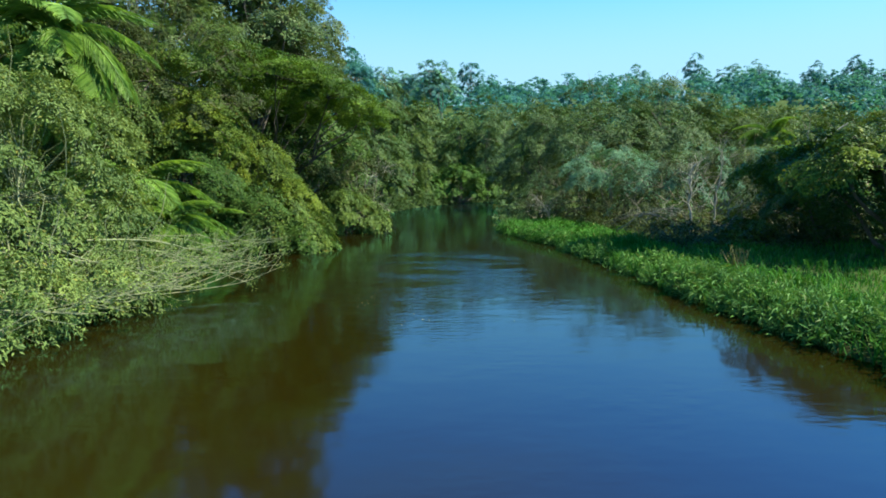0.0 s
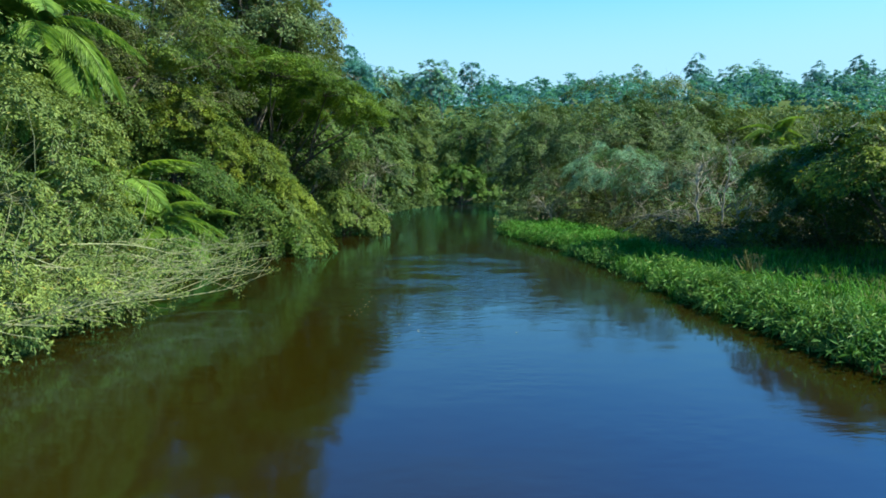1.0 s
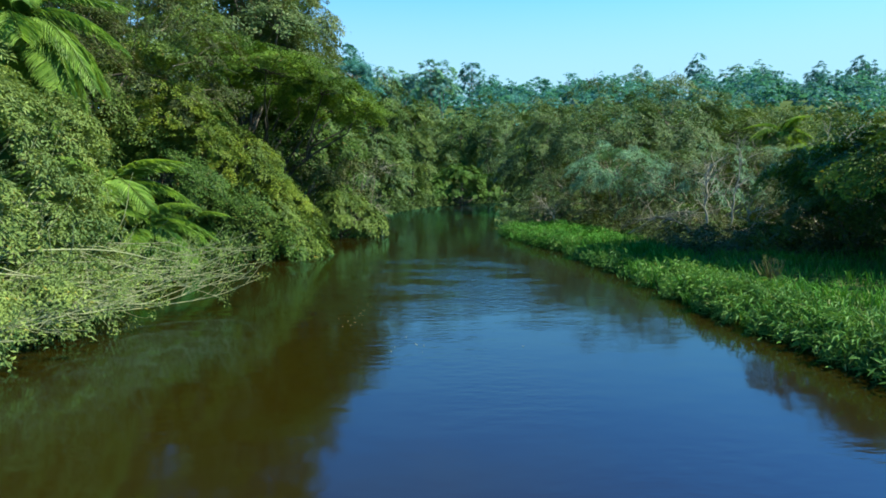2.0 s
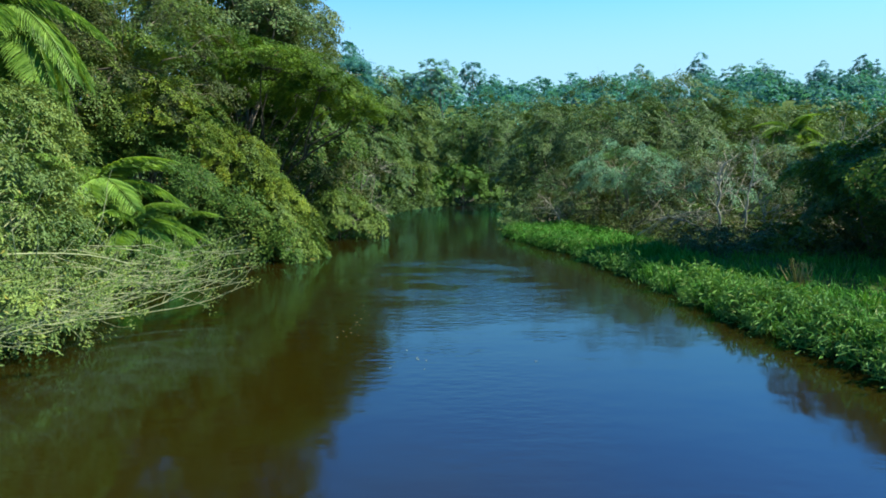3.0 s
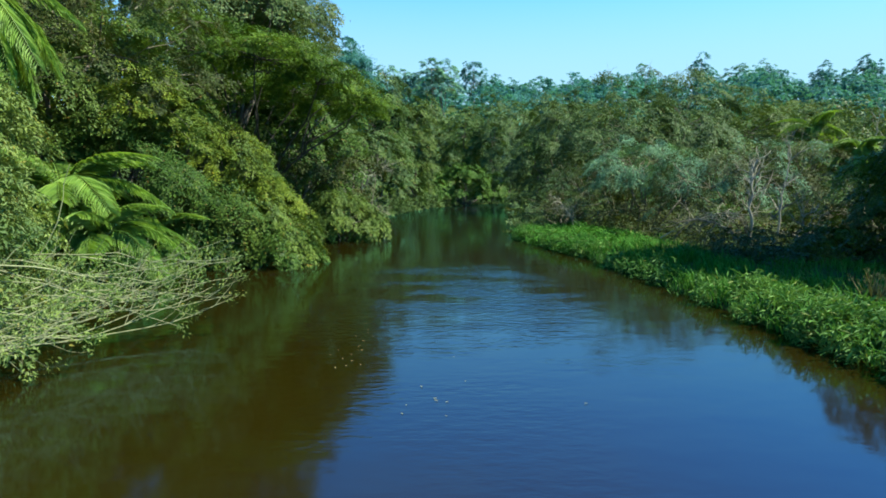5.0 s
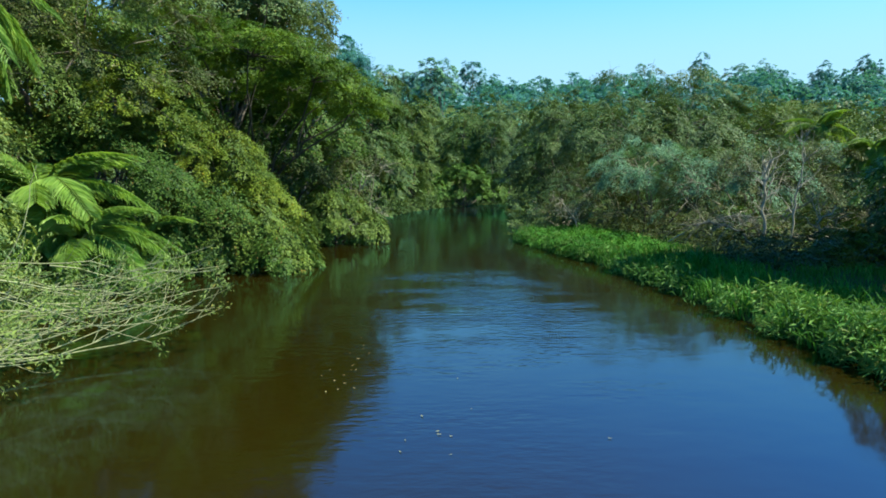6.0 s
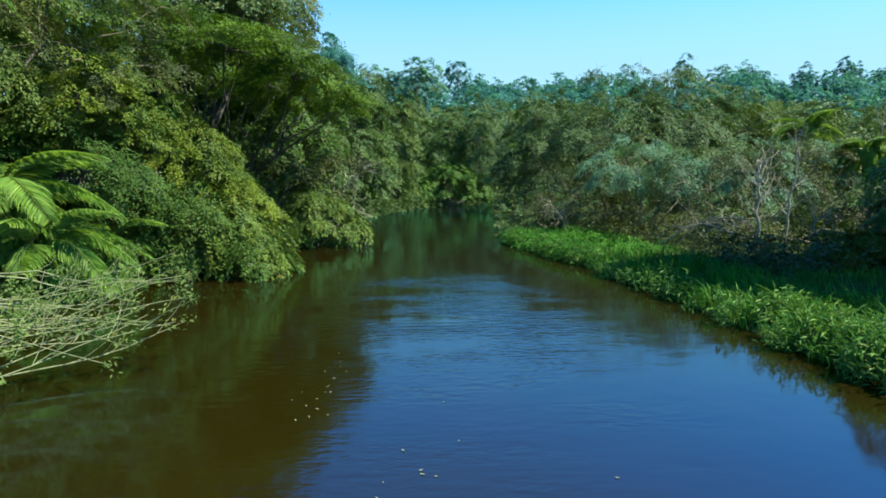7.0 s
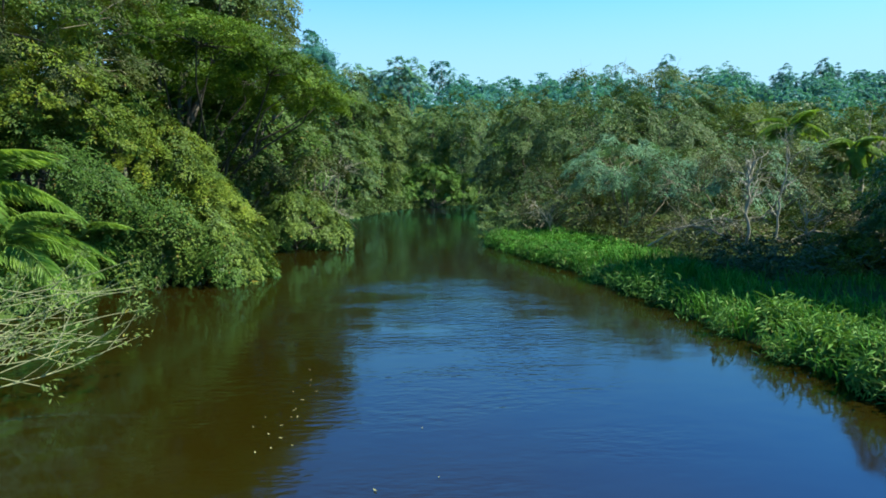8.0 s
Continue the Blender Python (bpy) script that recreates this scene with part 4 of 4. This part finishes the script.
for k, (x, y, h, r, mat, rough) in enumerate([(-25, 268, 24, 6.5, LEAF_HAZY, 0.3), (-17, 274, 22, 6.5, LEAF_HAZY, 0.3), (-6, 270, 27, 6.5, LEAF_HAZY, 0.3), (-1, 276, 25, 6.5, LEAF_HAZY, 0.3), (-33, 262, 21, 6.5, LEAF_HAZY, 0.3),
                                              (15, 350, 25, 7, LEAF_HAZE_BLUE, 0.3), (160, 400, 32, 6.5, LEAF_HAZE_BLUE, 0.3), (186, 405, 26, 9, LEAF_HAZY, 0.3), (200, 400, 26, 8, LEAF_HAZY, 0.3),
                                              (236, 400, 24, 7, LEAF_HAZE_BLUE, 0.3), (260, 395, 28, 6, LEAF_HAZE_BLUE, 0.3), (268, 398, 24, 6, LEAF_HAZE_BLUE, 0.3), (128, 410, 27, 8, LEAF_HAZY, 0.3), (283, 395, 21, 6, LEAF_HAZE_BLUE, 0.3)]):
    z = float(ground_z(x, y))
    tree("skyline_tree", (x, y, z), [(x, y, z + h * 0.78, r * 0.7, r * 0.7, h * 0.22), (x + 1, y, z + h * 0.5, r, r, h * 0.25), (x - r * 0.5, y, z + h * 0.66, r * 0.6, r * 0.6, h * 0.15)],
         "tall gum tree on the skyline, leaves tinted blue for haze", "tree", 500 + k, mat, 420, 14, 1.5, 0.72, 0.6, 0.4, BARK_PALE, droop=0.05, rough=rough, group="skyline trees", limbs=8)


def undergrowth(name, spots, seed, mat, label, height, leaf, per=26):
    """Low leafy growth over spots (n, 2)."""
    rng = np.random.default_rng(seed)
    spots = np.asarray(spots)
    z = ground_z(spots[:, 0], spots[:, 1])
    p = np.column_stack([spots, np.maximum(z, 0.05) + height * rng.random(len(spots)) ** 1.3])
    o = unit(np.column_stack([rng.normal(size=(len(p), 2)) * 0.6, np.ones(len(p))]))
    v, f = tuft_leaves(p, o, per, 0.5, leaf, 0.45, rng, 0.3)
    return tagged(new(name, mesh_from(name, v, f, 3, mat)), label, "undergrowth", kind="stuff")


def band(n, x0, x1, y0, y1, d0, d1):
    """Random spots in a box between d0 and d1 metres from the water."""
    x, y = rng.uniform(x0, x1, n), rng.uniform(y0, y1, n)
    d = from_water(x, y)
    keep = (d > d0) & (d < d1)
    return np.column_stack([x, y])[keep]


undergrowth("bank_undergrowth", band(3300, -26, -3, -12, 60, -0.9, 8), 601, LEAF_GREEN, "leafy green undergrowth along the bank", 1.6, 0.24, 16)
undergrowth("far_undergrowth", np.concatenate([band(1800, -26, 2, 58, 135, -0.8, 6), band(2600, -13, 3, 58, 128, -0.9, 2.0), band(1500, 0, 40, 54, 140, -0.8, 7), band(4500, -8, 30, 92, 142, -1.3, 0.9)]), 602, LEAF_OLIVE, "olive undergrowth along the far bank", 2.4, 0.4, 14)
# the second band is dark cover laid over the meadow in place of shade
undergrowth("thicket_shade_undergrowth", np.concatenate([band(1500, 9, 34, 34, 60, 5, 24), band(700, 12, 26, 29.5, 38, 3.5, 18)]), 603, LEAF_BROWNISH, "brownish undergrowth below the thicket, also darkening the shaded meadow", 1.2, 0.24, 13)
undergrowth("herb_patch", band(1500, 4, 11, 38, 54, -0.3, 4.5), 604, GRASS, "bright green leafy herbs on the bank", 0.6, 0.2, 24)


def blades(spots, height, width, lean, rng):
    """Arching grass blades of three triangles each."""
    n = len(spots)
    z = np.maximum(ground_z(spots[:, 0], spots[:, 1]), 0.0) - 0.03
    p = np.column_stack([spots, z])
    ang = rng.uniform(0, 2 * math.pi, n)
    out = np.column_stack([np.cos(ang), np.sin(ang), 0 * ang]) + np.array(lean)
    h = height * rng.uniform(0.5, 1.25, n) * (1 + 0.6 * np.array([noise.noise((x * 0.8, y * 0.8, 9.0)) for x, y in spots]))
    w = width * rng.uniform(0.7, 1.4, n)
    side = unit(np.column_stack([-out[:, 1], out[:, 0], 0 * ang]))[:, :] * w[:, None] * 0.5
    up = np.array([0, 0, 1.0])
    m = p + up * (h * 0.62)[:, None] + out * (h * 0.22)[:, None]
    t = p + up * (h * rng.uniform(0.6, 1.0, n))[:, None] + out * (h * 0.62)[:, None]
    v = np.stack([p - side, p + side, m + side * 0.9, m - side * 0.9, t], 1).reshape(-1, 3)
    f = (np.arange(n)[:, None] * 5 + np.array([[0, 1, 2, 0, 2, 3, 3, 2, 4]])).ravel()
    return v, f


def clumpy(spots, scale, cut, rng):
    """Keeps spots in clumps."""
    s = np.array([noise.noise((x * scale, y * scale, 3.1)) for x, y in spots])
    return spots[s + rng.normal(size=len(s)) * 0.25 > cut]


edge = band(135000, 3, 20, -12, 54, -0.15, 3.4)
inner = band(90000, 4, 30, -12, 54, 3.0, 16)
# grass left out here so that darker cover stands for the meadow's shade
inner = inner[(inner[:, 0] < 12.5) | (inner[:, 1] + rng.normal(size=len(inner)) * 1.2 < 30.5)]
edge, inner = clumpy(edge, 1.1, -0.12, rng), clumpy(inner, 0.7, -0.22, rng)
v1, f1 = blades(edge, 0.62, 0.032, (-0.3, -0.1, 0), rng)
v2, f2 = blades(inner, 0.42, 0.03, (-0.1, 0, 0), rng)
grass = new("grass", mesh_from("grass", np.concatenate([v1, v2]), np.concatenate([f1, f2 + len(v1)]), 3, GRASS))
tagged(grass, "lush bright green grass along the water", "grass", kind="stuff")

# ---- small things ----


def dry_reeds(base, label, seed):
    """A clump of dry upright stalks with ragged heads."""
    rng = np.random.default_rng(seed)
    top = thing("dry_reed_clump", base, label, "reeds")
    n = 52
    spots = rng.normal(size=(n, 2)) * 0.13
    h = 0.35 + 0.95 * rng.random(n) ** 1.6
    p = np.column_stack([spots, np.zeros(n) - 0.05])
    axis = unit(np.column_stack([rng.normal(size=(n, 2)) * 0.30, np.ones(n)]))
    v, f = leaves_arrays(p, axis, unit(rng.normal(size=(n, 3))), h, 0.03)
    tagged(part("stalk", mesh_from("stalk", v, f, 3, DRY_GRASS), top), kind="stuff")
    tips = np.repeat(p + axis * h[:, None] * 0.85, 6, 0)
    ax = unit(np.repeat(axis, 6, 0) + rng.normal(size=(n * 6, 3)) * 0.5)
    v, f = leaves_arrays(tips + rng.normal(size=tips.shape) * 0.04, ax, unit(rng.normal(size=tips.shape)), rng.uniform(0.05, 0.13, n * 6), 0.02)
    tagged(part("seed_heads", mesh_from("seed_heads", v, f, 3, DRY_GRASS), top), kind="stuff")
    return top


dry_reeds((11.45, 22.3, 0.35), "dry straw-coloured reed clump in the grass", 701)


def broad_herbs(spots, seed):
    """Lance-leaved herbs leaning out over the water's edge."""
    rng = np.random.default_rng(seed)
    per = 26
    z = np.maximum(ground_z(spots[:, 0], spots[:, 1]), 0.0)
    p = np.repeat(np.column_stack([spots, z]), per, 0)
    hgt = rng.random(len(p)) * np.repeat(rng.uniform(0.35, 0.85, len(spots)), per)
    p = p + np.column_stack([rng.normal(size=(len(p), 2)) * 0.14, hgt])
    axis = unit(rng.normal(size=p.shape) * 0.75 + np.array([-0.35, -0.15, 0.15]))
    normal = unit(np.array([0.1, -0.1, 1.0]) + rng.normal(size=p.shape) * 0.35)
    ln = rng.uniform(0.12, 0.32, len(p))
    v, f = leaves_arrays(p, axis, normal, ln, ln * 0.22)
    return tagged(new("edge_herbs", mesh_from("edge_herbs", v, f, 3, HERB)), "bright lance-leaved herbs along the water edge", "herbs", kind="stuff")


broad_herbs(clumpy(np.concatenate([band(5200, 6, 13, 5, 25, -0.35, 1.6), band(1400, 4, 11, 24, 52, -0.45, 0.7)]), 0.9, -0.05, rng), 711)


def leaf_litter_mesh(seed):
    """A small curled dead leaf, about six centimetres long."""
    rng = np.random.default_rng(seed)
    s = np.linspace(-1, 1, 6)
    w = (1 - s ** 2) ** 0.7 * 0.35
    mid = np.stack([s * 0.05, 0 * s, 0.008 + 0.012 * s ** 2], 1)
    l = mid + np.stack([0 * s, w * 0.05, 0.01 * w + 0.004 * rng.random(6)], 1)
    r_ = mid + np.stack([0 * s, -w * 0.05, 0.01 * w + 0.004 * rng.random(6)], 1)
    v = np.concatenate([mid, l, r_])
    f = []
    for k in range(5):
        f += [k, k + 1, k + 7, k, k + 7, k + 6, k + 1, k, k + 12, k + 1, k + 12, k + 13]
    return mesh_from("floating_leaf", v, f, 3, FLOATING)


FLOATING = leaf_material("floating_leaf", (0.20, 0.18, 0.11), (0.28, 0.25, 0.17), (0.40, 0.37, 0.28), odd_share=0.02)
shapes = [leaf_litter_mesh(k) for k in range(4)]
rng = np.random.default_rng(77)
for cx, cy, sx, sy, n in [(-2.0, 20.4, 0.3, 0.8, 14), (-2.2, 18.6, 0.3, 0.5, 4), (-0.5, 16.4, 0.4, 0.6, 6), (0.3, 18.4, 0.3, 0.7, 3), (2.4, 16.2, 0.1, 0.1, 1)]:
    for k in range(n):
        leaf = new("floating_leaf", shapes[rng.integers(0, 4)])
        leaf.matrix_basis = pose(cx + rng.normal() * sx, cy + rng.normal() * sy, 0.004, 0, 0, rng.uniform(0, 360)) @ Matrix.Scale(rng.uniform(0.4, 0.85), 4)
        tagged(leaf, "small pale dead leaf floating on the river", "leaf", "floating leaves")
